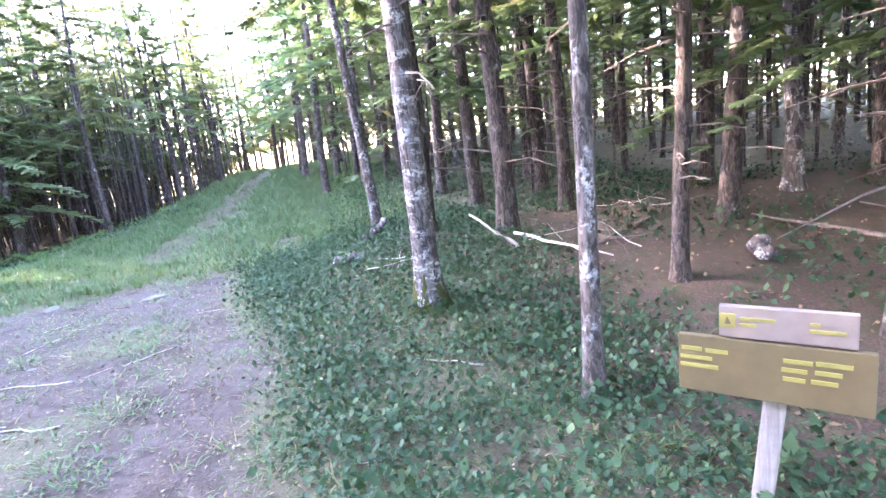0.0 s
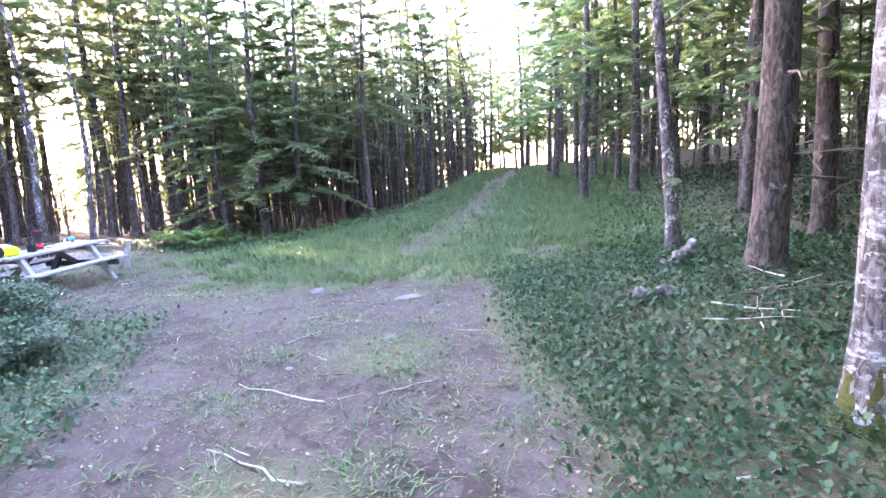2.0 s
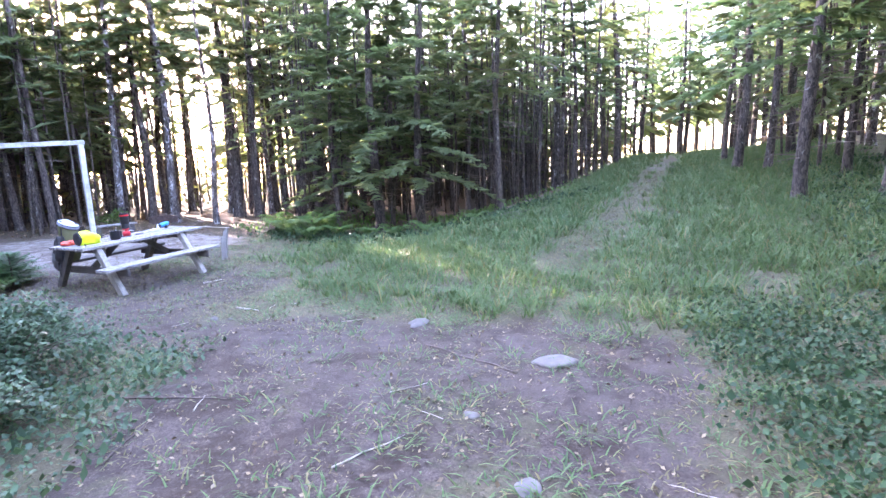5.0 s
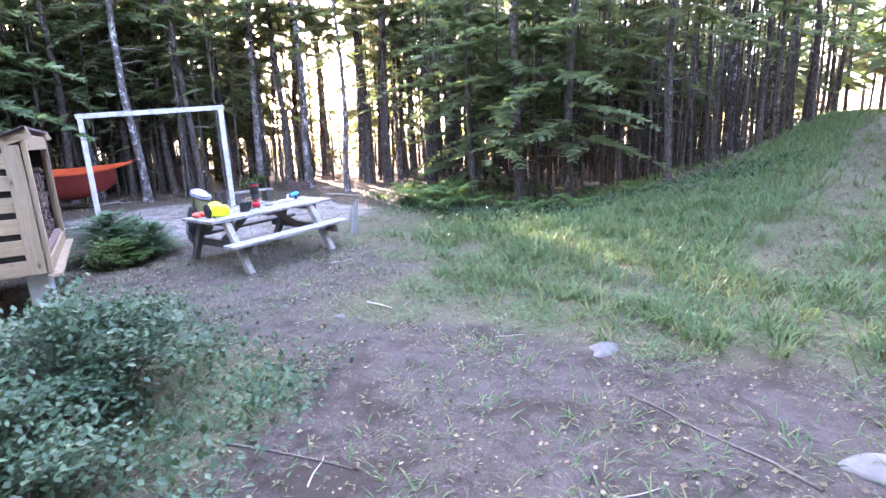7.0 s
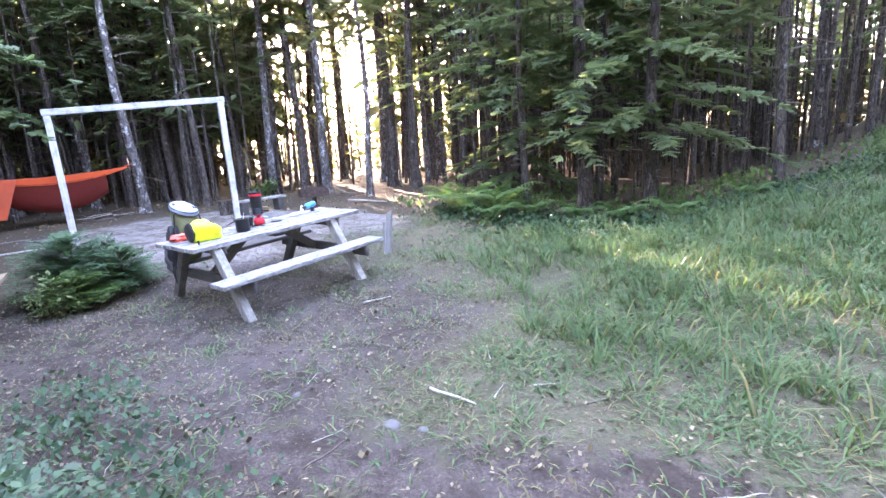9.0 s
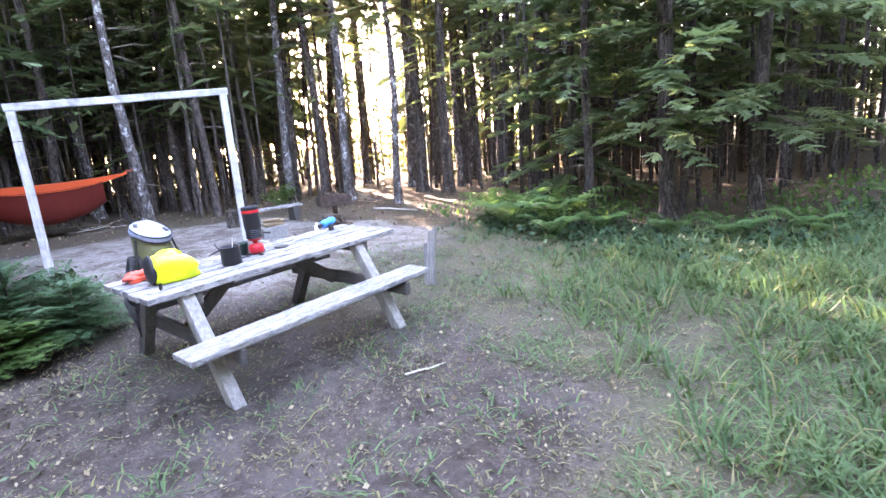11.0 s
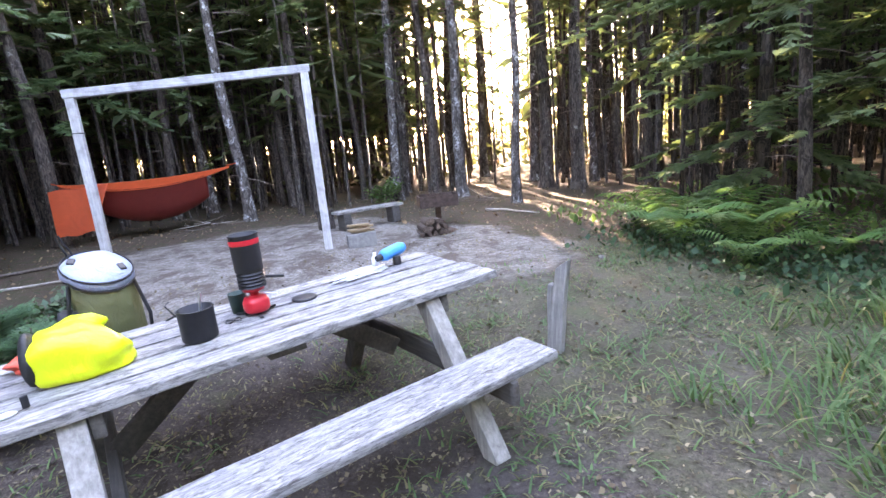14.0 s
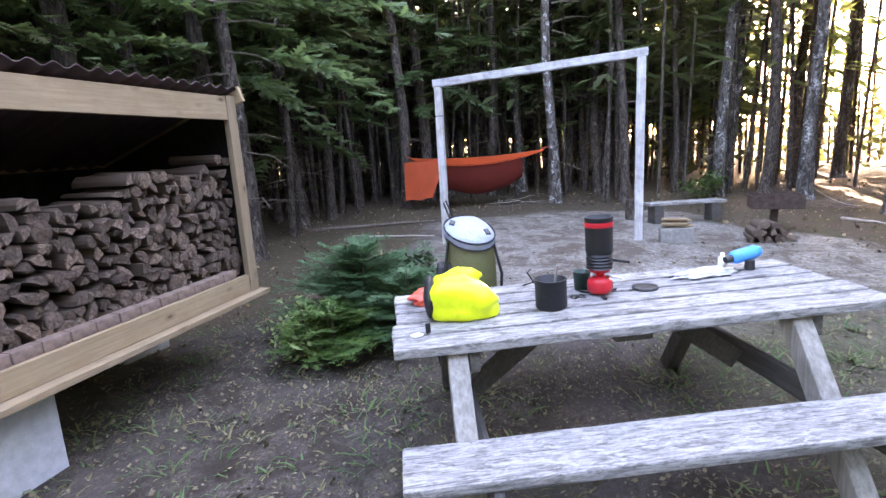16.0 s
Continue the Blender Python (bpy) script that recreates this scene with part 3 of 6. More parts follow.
THIN = [thin(21, 10.0, 0.055, 3.0), thin(22, 11.0, 0.07, 4.0, M_BARK_GREY), thin(23, 9.0, 0.05, 2.6), thin(24, 11.5, 0.08, 3.5)]
BOUGH = [bough_tree(25, 11.0, 0.13, 2.3, 2.6), bough_tree(26, 12.0, 0.12, 2.8, 2.8)]
EDGE = [edge_tree(11, 9.5, 0.12, 1.5, 2.2), edge_tree(12, 8.5, 0.10, 1.2, 1.9), edge_tree(13, 11.0, 0.14, 2.2, 2.4), edge_tree(14, 7.0, 0.085, 0.45, 1.7)]
rnd = random.Random(5)
placed = []
used = set()


def put_tree(kind, x, y, s=1.0, lean=0.0, group="", label=""):
    m = pose(x, y, gz(x, y) - 0.02, rnd.uniform(-1, 1) * 1.5 + lean, rnd.uniform(-1, 1) * 1.5, rnd.uniform(0, 360)) @ Matrix.Diagonal((s, s, s, 1))
    if kind.name not in used:
        used.add(kind.name)
        kind.matrix_world = m
        ob = kind
    else:
        ob = copy_thing(kind, pose(0, 0, 0))
        ob.matrix_basis = m
    tagged(ob, label, "", group)
    placed.append((x, y))
    return ob


def clear_of(x, y, gap):
    return all((x - a) ** 2 + (y - b) ** 2 > gap * gap for a, b in placed)


def in_woods(x, y):
    if -19.5 < x < -13 and 4.9 < y < 10.4:
        return False
    if x < -17.2 and y > 4.5:
        return abs(y - 16.2 + 0.62 * (x + 15.2)) > 0.9 or x < -24
    if x < -10.4 and y < 3.8 - 0.12 * (x + 9.6):
        return True
    if x < -4.5 and y < 2.2:
        return True
    if y > 14.0 - 0.3 * min(0, x + 7.5) + 1.9 * max(0, x + 5.4) and -18 < x < -3.1:
        return True
    if x > 4.6 - 0.30 * min(max(y - 10, 0), 10):
        return math.hypot(x - 3, y - 1.5) > 5.2
    if y > 33:
        return x > -30
    return y < -5.5


# trees at known places
KNOWN = [(6.9, 10.2, 1, 1.15), (3.80, 6.85, 1, 1.18), (5.7, 3.5, 2, 0.85), (6.2, 1.9, 0, 0.9), (7.2, 8.6, 4, 0.95), (8.9, 5.6, 3, 0.95),
         (5.3, 13.2, 4, 1.0), (6.4, 16.8, 3, 0.9), (3.0, 17.4, 2, 1.0), (1.7, 20.6, 4, 1.0), (0.55, 24.0, 2, 1.0), (2.4, 23.0, 1, 0.9), (4.3, 20.4, 0, 1.0),
         (-17.4, 13.2, 3, 1.0), (-16.2, 14.4, 3, 1.1), (-17.75, 9.6, 3, 1.0), (-18.3, 5.95, 1, 1.0), (-19.6, 15.6, 1, 1.05),
         (-8.35, 14.0, 2, 0.8), (-7.3, 15.0, 2, 0.7), (-13.9, 14.3, 3, 0.8), (-4.4, 15.8, 2, 0.95), (-3.7, 20.4, 2, 0.9), (-3.3, 25.0, 0, 0.9)]
for x, y, k, s in KNOWN:
    put_tree(TALL[k], x, y, s, 0, "spruces round the clearing")
for x, y, k, s in [(-9.6, 15.3, 3, 1.15), (-7.2, 14.3, 0, 1.05), (-6.1, 14.6, 1, 1.05), (-10.6, 15.8, 2, 1.0),
                   (-13.6, 3.6, 2, 1.0), (-15.6, 4.1, 0, 1.1), (-11.6, 2.8, 0, 1.05), (-9.4, 1.9, 2, 1.0), (-17.8, 3.4, 2, 1.1), (-14.4, 1.2, 2, 1.15), (-19.6, 6.4, 2, 1.1)]:
    put_tree(EDGE[k], x, y, s, 0, "spruces round the clearing")
for x, y, k, s in [(2.0, 15.4, 1, 0.95), (0.95, 21.2, 0, 1.0), (-1.7, 36.0, 0, 1.0), (0.6, 38.5, 1, 1.0), (-3.6, 33.0, 1, 1.0), (1.6, 33.0, 0, 1.0), (3.2, 14.6, 1, 0.95), (4.4, 16.0, 0, 0.9), (2.3, 18.9, 0, 0.9), (0.9, 29.0, 1, 1.0), (3.4, 26.5, 0, 1.0), (4.9, 11.6, 0, 1.0), (5.6, 18.6, 1, 1.0), (7.6, 17.4, 0, 1.0), (6.2, 21.6, 0, 1.1), (8.9, 12.4, 1, 1.0), (8.6, 25.0, 1, 1.0), (-3.8, 27.5, 1, 0.9),
                   (7.4, 5.0, 1, 1.0), (7.9, 3.06, 0, 0.9), (6.2, 7.2, 1, 0.9), (5.2, 9.2, 0, 1.05), (4.9, 6.2, 1, 1.1), (10.4, 7.2, 0, 1.0), (9.0, 1.6, 1, 1.0), (11.6, 3.6, 0, 1.0), (-19.4, 11.0, 0, 0.9), (-20.2, 8.2, 1, 1.0), (11.6, 15.4, 0, 1.0), (4.0, 31.0, 0, 1.0), (-12.6, 4.4, 1, 1.0)]:
    put_tree(BOUGH[k], x, y, s, 0, "spruces round the clearing")
# the woods around: the nearest trees one by one, the rest as one belt
def light_gap(x, y):
    """The thin, sunlit stretch of woods behind the fire place."""
    a, q = math.degrees(math.atan2(-(x + 5.0), y - 7.5)), math.hypot(x + 5.0, y - 7.5)
    along = ((x + 10) * -0.65 + (y - 12.5) * 0.76, (x + 10) * 0.76 + (y - 12.5) * 0.65)
    return (41 < a < 65 and q > 14.0) or (along[0] > 2.5 and abs(along[1]) < 3.0)


spots = []
tries = 0
while len(spots) < 900 and tries < 60000:
    tries += 1
    x, y = rnd.uniform(-40, 26), rnd.uniform(-14, 48)
    if not in_woods(x, y) or math.hypot(x - 3, y) < 2.6:
        continue
    q = math.hypot(x + 2, y - 7)
    west = x < -9
    gap = 1.8 if y > 14.5 and x > -14 else (0.95 if west else 1.45)
    if light_gap(x, y) and (rnd.random() < 0.6 or math.hypot(x + 5, y - 7.5) > 21):
        continue
    if q > 30 and (not west or y > 12) and rnd.random() < (0.35 if y > 33 and abs(x + 1) < 12 else 0.8):
        continue
    if not clear_of(x, y, gap):
        continue
    if 24 < y < 33 and rnd.random() < 0.7 or (15 < y < 33 and -10.5 < x < 0 and rnd.random() < 0.84):
        continue
    if not west and rnd.random() < (0.45 if x > 4 else 0.15):
        continue
    placed.append((x, y))
    spots.append((x, y))
spots.sort(key=lambda p: math.hypot(p[0] + 4, p[1] - 7))
near, rest = spots[:246], spots[246:]
for x, y in near:
    kind = TALL[rnd.randrange(5)] if rnd.random() < 0.45 else THIN[rnd.randrange(4)]
    if light_gap(x, y):
        kind = TALL[rnd.choice((1, 3))]
    put_tree(kind, x, y, rnd.uniform(0.75, 1.2), 0, "woods round the clearing")


def far_woods(name, seed, spots, label):
    """A far belt of trees as one mesh: trunks and broad fans of needles."""
    rng = np.random.default_rng(seed)
    verts, faces, picks = [], [], []
    for x, y in spots:
        g, h, r = gz(x, y), rng.uniform(9, 13), rng.uniform(0.06, 0.14)
        v, f = tube([(x, y, g - 0.1), (x + rng.normal(0, 0.1), y, g + h * 0.5), (x, y, g + h)], (r, r * 0.7, 0.02), 5, False)
        o = len(verts)
        verts += [tuple(p) for p in v]
        faces += [tuple(k + o for k in q) for q in f]
        picks += [0] * len(f)
        m = 84
        t = rng.random(m) ** 0.9
        z = g + 2.2 + (h - 2.2) * t
        az = rng.uniform(0, 6.28, m)
        L = (1.9 * (1 - t) + 0.25) * rng.uniform(0.6, 1.1, m)
        for i in range(m):
            a = np.array([math.cos(az[i]), math.sin(az[i]), 0])
            b = np.array([-a[1], a[0], 0])
            c = np.array([x, y, z[i]])
            o = len(verts)
            w = 0.10 + 0.08 * L[i]
            verts += [tuple(c + a * 0.1), tuple(c + a * L[i] * 0.6 + b * w - [0, 0, 0.18 * L[i]]), tuple(c + a * L[i] - [0, 0, 0.35 * L[i]]), tuple(c + a * L[i] * 0.6 - b * w - [0, 0, 0.10 * L[i]])]
            faces.append((o, o + 1, o + 2, o + 3))
            picks.append(1)
    me = mesh_of(name, verts, faces, None, False, [M_BARK, M_NEEDLE_DARK], picks)
    return tagged(new(name, me), label, "woods", "", "stuff")


far_woods("far_woods", 81, rest, "dense dark spruce woods beyond the clearing")


def pole_woods(name, seed, count, boxes, label, low=2.6):
    """A thicket of slim bare poles with dead twigs and a few high fans of needles, as one mesh."""
    rng = np.random.default_rng(seed)
    verts, faces, picks = [], [], []
    done = 0
    for _ in range(count * 12):
        if done >= count:
            break
        x0, x1, y0, y1 = boxes[rng.integers(len(boxes))]
        x, y = rng.uniform(x0, x1), rng.uniform(y0, y1)
        if not in_woods(x, y) or not clear_of(x, y, 0.4) or (light_gap(x, y) and rng.random() < 0.4):
            continue
        if math.hypot(x - 3, y - 2) < 8:
            continue
        placed.append((x, y))
        done += 1
        g, h, r = gz(x, y), rng.uniform(6, 10), rng.uniform(0.022, 0.06)
        lx, ly = rng.normal(0, 0.25), rng.normal(0, 0.25)
        sets = [([(x, y, g - 0.1), (x + lx * 0.4, y + ly * 0.4, g + h * 0.45), (x + lx, y + ly, g + h)], (r, r * 0.75, 0.012), 6)]
        for _k in range(7):
            z, a, L = rng.uniform(0.8, 4.5), rng.uniform(0, 6.28), rng.uniform(0.25, 0.8)
            sets.append(([(x, y, g + z), (x + L * math.cos(a), y + L * math.sin(a), g + z + rng.uniform(-0.2, 0.15))], (0.008, 0.003), 3))
        for pts, rr, sd in sets:
            v, f = tube(pts, rr, sd, False)
            o = len(verts)
            verts += [tuple(p) for p in v]
            faces += [tuple(k + o for k in q) for q in f]
            picks += [0] * len(f)
        for _k in range(26):
            t = rng.random()
            z = g + low + (h - low) * t
            a, L = rng.uniform(0, 6.28), (0.9 * (1 - t) + 0.3) * rng.uniform(0.5, 1.1)
            ca, sa = math.cos(a), math.sin(a)
            o = len(verts)
            w = 0.035 + 0.04 * L
            verts += [(x + 0.05 * ca, y + 0.05 * sa, z), (x + 0.6 * L * ca - w * sa, y + 0.6 * L * sa + w * ca, z - 0.15 * L), (x + L * ca, y + L * sa, z - 0.3 * L), (x + 0.6 * L * ca + w * sa, y + 0.6 * L * sa - w * ca, z - 0.1 * L)]
            faces.append((o, o + 1, o + 2, o + 3))
            picks.append(1)
    me = mesh_of(name, verts, faces, None, False, [M_BARK, M_NEEDLE_DARK], picks)
    return tagged(new(name, me), label, "woods", "", "stuff")


pole_woods("pole_thicket", 91, 520, [(-28, -14, 8, 32), (-15, -6.5, 15.5, 34), (-26, -17, 2, 12)], "thicket of slim bare spruce poles behind the clearing")
pole_woods("pole_thicket", 96, 130, [(-27, -9, 14.8, 31)], "close-set slim brown spruce trunks beyond the fire place", 4.2)
pole_woods("pole_thicket", 94, 75, [(-8, -3.2, 18, 33)], "slim bare spruce poles beside the climbing trail", 4.8)
pole_woods("pole_thicket", 93, 330, [(-42, -25, -10, 14), (-30, -18, -12, 4)], "dark thicket of spruces deep in the woods", 0.5)
pole_woods("pole_thicket", 92, 140, [(2, 24, -2, 34)], "scattered slim spruce poles in the open woods", 1.2)


def undergrowth(name, seed, count, label):
    """Brush and low boughs deep in the woods all round, as one mesh of leaves."""
    rng = np.random.default_rng(seed)
    a, q = rng.uniform(0, 2 * np.pi, count * 3), rng.uniform(19, 46, count * 3)
    x, y = -4 + q * np.cos(a), 8 + q * np.sin(a)
    top = 1.2 + 4.2 * (0.5 + 0.5 * np.sin(7 * a + 1) * np.sin(17 * a)) * (0.4 + 0.6 * rng.random(count * 3))
    z = ground_z(x, y) + 0.1 + top * rng.random(count * 3) ** 1.1
    keep = (np.abs(x - trail_x(np.clip(y, 8, 34))) > 2.2 + 0.05 * np.clip(y - 12, 0, 30)) | (y < 10)
    ok = np.flatnonzero(keep)[:count]
    p = np.stack([x, y, z], 1)[ok]
    n = len(p)
    d = rng.normal(0, 1, (n, 3)) * [1, 1, 0.5]
    d /= np.linalg.norm(d, axis=1)[:, None]
    s = np.cross(d, rng.normal(0, 1, (n, 3)))
    s /= np.linalg.norm(s, axis=1)[:, None]
    L = rng.uniform(0.12, 0.42, (n, 1))
    v = np.stack([p, p + d * L * 0.5 + s * L * 0.3, p + d * L, p + d * L * 0.5 - s * L * 0.3], 1).reshape(-1, 3)
    me = bpy.data.meshes.new(name)
    me.from_pydata(v.tolist(), [], np.arange(len(v)).reshape(-1, 4).tolist())
    me.materials.append(M_UNDER)
    return tagged(new(name, me), label, "woods", "", "stuff")


undergrowth("undergrowth", 95, 60000, "tangled brown-green brush deep between the trunks")


def pale_tree(x, y, r0, height, seed, lean, label, bark=None):
    """A pale-barked trunk near the walk, with moss at its foot."""
    rng = np.random.default_rng(seed)
    ob = thing("pale_bark_tree", pose(x, y, gz(x, y) - 0.03, *lean), label, "tree", "pale trees beside the path")
    t = new("trunk", trunk_mesh("trunk", rng, height, r0, bark or M_BIRCH, 18, 0.05, 1.7))
    t.parent = ob
    c = new("crown", crown_mesh("crown", rng, 4.0, height, 2.2, 0.2, 56, 10, M_NEEDLE_DARK, 3, 0.18, 0.03, -0.18, 0.14, True))
    c.parent = ob
    d = new("dead_wood", dead_mesh("dead_wood", rng, 1.9, 4.5, 12, 1.0))
    d.parent = ob
    tagged(d, kind="stuff")
    hs = (-0.05, 0.03, 0.08, 0.14, 0.21, 0.28)
    v, f = tube([(0, 0, h) for h in hs], [r0 * (1 + 0.75 * math.exp(-7 * max(0, h))) * 1.03 + 0.012 - 0.02 * max(0, h) for h in hs], 26, False)
    v = [p + Vector((p.x, p.y, 0)).normalized() * 0.022 * noise.noise(p * 22) + Vector((0, 0, 0.26 * noise.noise(Vector((p.x, p.y, 0)) * 11 + Vector((4, 0, 0))))) * max(0, p.z) * 3 for p in v]
    if bark:
        placed.append((x, y))
        return
    m = new("moss", mesh_of("moss", v, f, M_MOSS, True))
    m.parent = ob
    tagged(m, "yellow-green moss")
    placed.append((x, y))


pale_tree(3.42, 3.92, 0.112, 12.0, 31, (1.0, -1.5, 40), "pale-barked tree with dark flecks and mossy foot")
pale_tree(4.10, 2.0, 0.050, 9.0, 32, (0.5, -1.0, 10), "slim dark trunk with pale lichen beside the sign", M_BARK_GREY)
pale_tree(3.18, 8.45, 0.088, 10.0, 33, (0, -3.5, 20), "slim mottled trunk at the edge of the woods", M_BARK_GREY)


# ---- low growth ----
def scatter(name, label, mat, count, region, size, shape, seed, group=""):
    """Many small leaves or blades as one mesh: region gives a chance for each place."""
    rng = np.random.default_rng(seed)
    (x0, x1, y0, y1), chance = region
    xs, ys = [], []
    need = count
    for _ in range(60):
        x, y = rng.uniform(x0, x1, 20000), rng.uniform(y0, y1, 20000)
        ok = rng.random(20000) < chance(x, y)
        xs.append(x[ok])
        ys.append(y[ok])
        need -= ok.sum()
        if need <= 0:
            break
    x, y = np.concatenate(xs)[:count], np.concatenate(ys)[:count]
    n = len(x)
    az = rng.uniform(0, 2 * np.pi, n)
    if shape == "blade":
        per = 18 if size[1] > 0.2 else 12
        m = max(1, n // per)
        pick = np.repeat(np.arange(m), per)
        n = len(pick)
        az = rng.uniform(0, 2 * np.pi, n)
        off = np.abs(rng.normal(0, 0.085 if size[1] > 0.2 else 0.15, n)) + 0.10 * size[1] * rng.random(n)
        x, y = x[pick] + np.cos(az) * off, y[pick] + np.sin(az) * off
        az = az + rng.normal(0, 0.5, n)
    z = ground_z(x, y)
    base = np.stack([x, y, z], 1)
    d = np.stack([np.cos(az), np.sin(az), np.zeros(n)], 1)
    sd = np.stack([-np.sin(az), np.cos(az), np.zeros(n)], 1)
    up = np.array([0, 0, 1.0])
    s = size[0] + (size[1] - size[0]) * rng.random(n) ** 1.4
    S = s[:, None]
    if shape == "blade":
        flat = 0.45 if size[1] < 0.19 else 1.0
        h = flat * (0.6 + 0.5 * rng.random(n)[:, None])
        w = sd * ((0.0048 if size[1] > 0.2 else 0.0035) + 0.0038 * rng.random(n))[:, None]
        a, b = base - w, base + w
        m1 = base + up * S * h * 0.50 + d * S * 0.30
        tip = base + up * S * h * (0.45 + 0.4 * rng.random(n))[:, None] + d * S * (0.55 + 0.5 * rng.random(n))[:, None]
        v = np.stack([a, b, m1 + w * 0.8, m1 - w * 0.8, tip], 1).reshape(-1, 3)
        k = np.arange(n)[:, None] * 5
        quads = (k + np.array([0, 1, 2, 3])).tolist()
        tris = (k + np.array([3, 2, 4])).tolist()
        faces = [tuple(q) for q in quads] + [tuple(t) for t in tris]
    else:
        lift = (0.02 + shape[0] * rng.random(n))[:, None] * up
        tilt = rng.normal(0, shape[1], n)[:, None] * up
        roll = rng.normal(0, shape[1], n)[:, None] * up
        c = base + lift
        lob = 0.5 * shape[2]
        p0 = c
        p1 = c + d * S * 0.45 + sd * S * lob + (roll + tilt * 0.5) * S
        p2 = c + d * S + tilt * S - up * S * 0.12
        p3 = c + d * S * 0.45 - sd * S * lob + (-roll + tilt * 0.5) * S
        pm = c + d * S * 0.5 + tilt * 0.5 * S - up * S * 0.07
        v = np.stack([p0, p1, p2, p3, pm], 1).reshape(-1, 3)
        k = np.arange(n)[:, None] * 5
        faces = [tuple(t) for pat in ((0, 1, 4), (1, 2, 4), (2, 3, 4), (3, 0, 4)) for t in (k + np.array(pat)).tolist()]
    me = bpy.data.meshes.new(name)
    me.from_pydata(v.tolist(), [], faces)
    me.materials.append(mat)
    return tagged(new(name, me), label, "", group, "stuff")


def wave(x, y, k, p=0.0):
    return 0.5 + 0.5 * np.sin(k * x + 1.7 * k * y + p) * np.sin(1.3 * k * y - 0.8 * k * x + 2 * p)


def tall_grass_at(x, y):
    t, g, f = zones(x, y)
    lush = soft(y - 8.5 - 0.45 * np.clip(-3.2 - x, 0, 4) - 0.2 * np.clip(x + 1.0, 0, 3), 1.2) * soft(x + 6.9, 1.0) * soft(3.4 - x, 2.0)
    patch = 0.16 + 0.84 * wave(x, y, 1.5, 0.6) ** 1.8
    return t * (1 - f) * (1 - g) * lush * np.maximum(patch, 0.75 * soft(y - 10.5, 2)) * (1 - 0.97 * np.exp(-(((x - trail_x(y)) / 0.60) ** 4)) * (y > 10.5))


def short_grass_at(x, y):
    t, g, f = zones(x, y)
    return np.clip(t * (1 - f) * (1 - g) * 0.8 + 0.15 * (1 - g), 0, 1) * wave(x, y, 2.6, 1.1) ** 1.5 * (1 - 0.3 * soft(-(x + 5.5), 1.5))


def straw_at(x, y):
    t, g, f = zones(x, y)
    yard = soft(-(x + 3.8), 2) * soft(y - 6.5, 1) * soft(13.0 - y, 1)
    trail = np.exp(-(((x - trail_x(y)) / 0.50) ** 2)) * soft(y - 10.0, 2)
    return np.maximum((0.45 + 0.55 * yard) * (1 - f) * (1 - g) ** 2 * wave(x, y, 1.9, 2.2) ** 2.0 * (0.35 + 0.65 * t), 0.9 * trail)


def cover_right_at(x, y):
    t, g, f = zones(x, y)
    p = plan_x(x, y)
    return t * soft(p + 0.1 + 0.05 * np.clip(y - 4.5, 0, 3), 0.5) * soft(4.9 - x, 1.2) * soft(9.4 - y, 2.0) * (0.35 + 0.65 * wave(x, y, 2.2, 0.3))


def cover_left_at(x, y):
    p = plan_x(x, y)
    return soft(-(p + 3.05 + 0.42 * np.clip(y - 4.2, -1, 2.2)), 0.4) * soft(x + 6.6, 0.6) * soft(6.3 - y, 0.8) * (0.4 + 0.6 * wave(x, y, 3, 0.9))


def cover_north_at(x, y):
    line = 12.7 - 0.25 * np.minimum(0, x + 7.0) + 1.6 * np.clip(x + 5.4, 0, 3)
    return np.exp(-(((y - line) / 0.75) ** 2)) * soft(x + 10.2, 1.0) * soft(-2.6 - x, 1)


scatter("tall_grass", "tufts of tall green grass in the clearing", M_GRASS, 125000, ((-8, 8, 7.5, 32), tall_grass_at), (0.12, 0.34), "blade", 41)
scatter("short_grass", "short thin green grass on trampled ground", M_GRASS, 84000, ((-10, 5, -1, 14), short_grass_at), (0.05, 0.17), "blade", 42)
scatter("dry_grass", "short dry straw-coloured grass", M_STRAW, 52000, ((-10.5, 3, 0, 22), straw_at), (0.025, 0.085), "blade", 43)
scatter("ground_cover", "low broad-leaved green plants beside the path", M_BROAD, 40000, ((-0.2, 5.8, -1.5, 10), cover_right_at), (0.022, 0.062), (0.14, 0.3, 0.62), 44)
scatter("ground_cover", "low dark green leafy plants under the bush", M_BUSH, 17000, ((-7.0, -0.2, 0.8, 7), cover_left_at), (0.028, 0.06), (0.14, 0.35, 0.65), 45)
scatter("ground_cover", "low leafy plants at the foot of the spruces", M_BROAD, 6500, ((-11, 1, 11.5, 20), cover_north_at), (0.035, 0.085), (0.14, 0.35, 0.7), 46)
scatter("leaf_litter", "scattered dry leaves and bark chips", M_LITTER, 28000, ((-12, 5, -0.5, 13), lambda x, y: 0.25 + 0.6 * wave(x, y, 2.3, 1.7)), (0.008, 0.04), (0.004, 0.25, 0.7), 47)
scatter("forest_litter", "brown needles and leaves under the trees", M_LITTER, 9000, ((-20, 9, 0, 20), lambda x, y: zones(x, y)[2]), (0.02, 0.07), (0.006, 0.25, 0.6), 48)
scatter("forest_plants", "patches of small green plants on the forest floor", M_BROAD, 14000, ((4, 16, -2, 22), lambda x, y: zones(x, y)[2] * (wave(x, y, 0.9, 0.4) > 0.48) * 0.9), (0.025, 0.085), (0.18, 0.35, 0.6), 49)
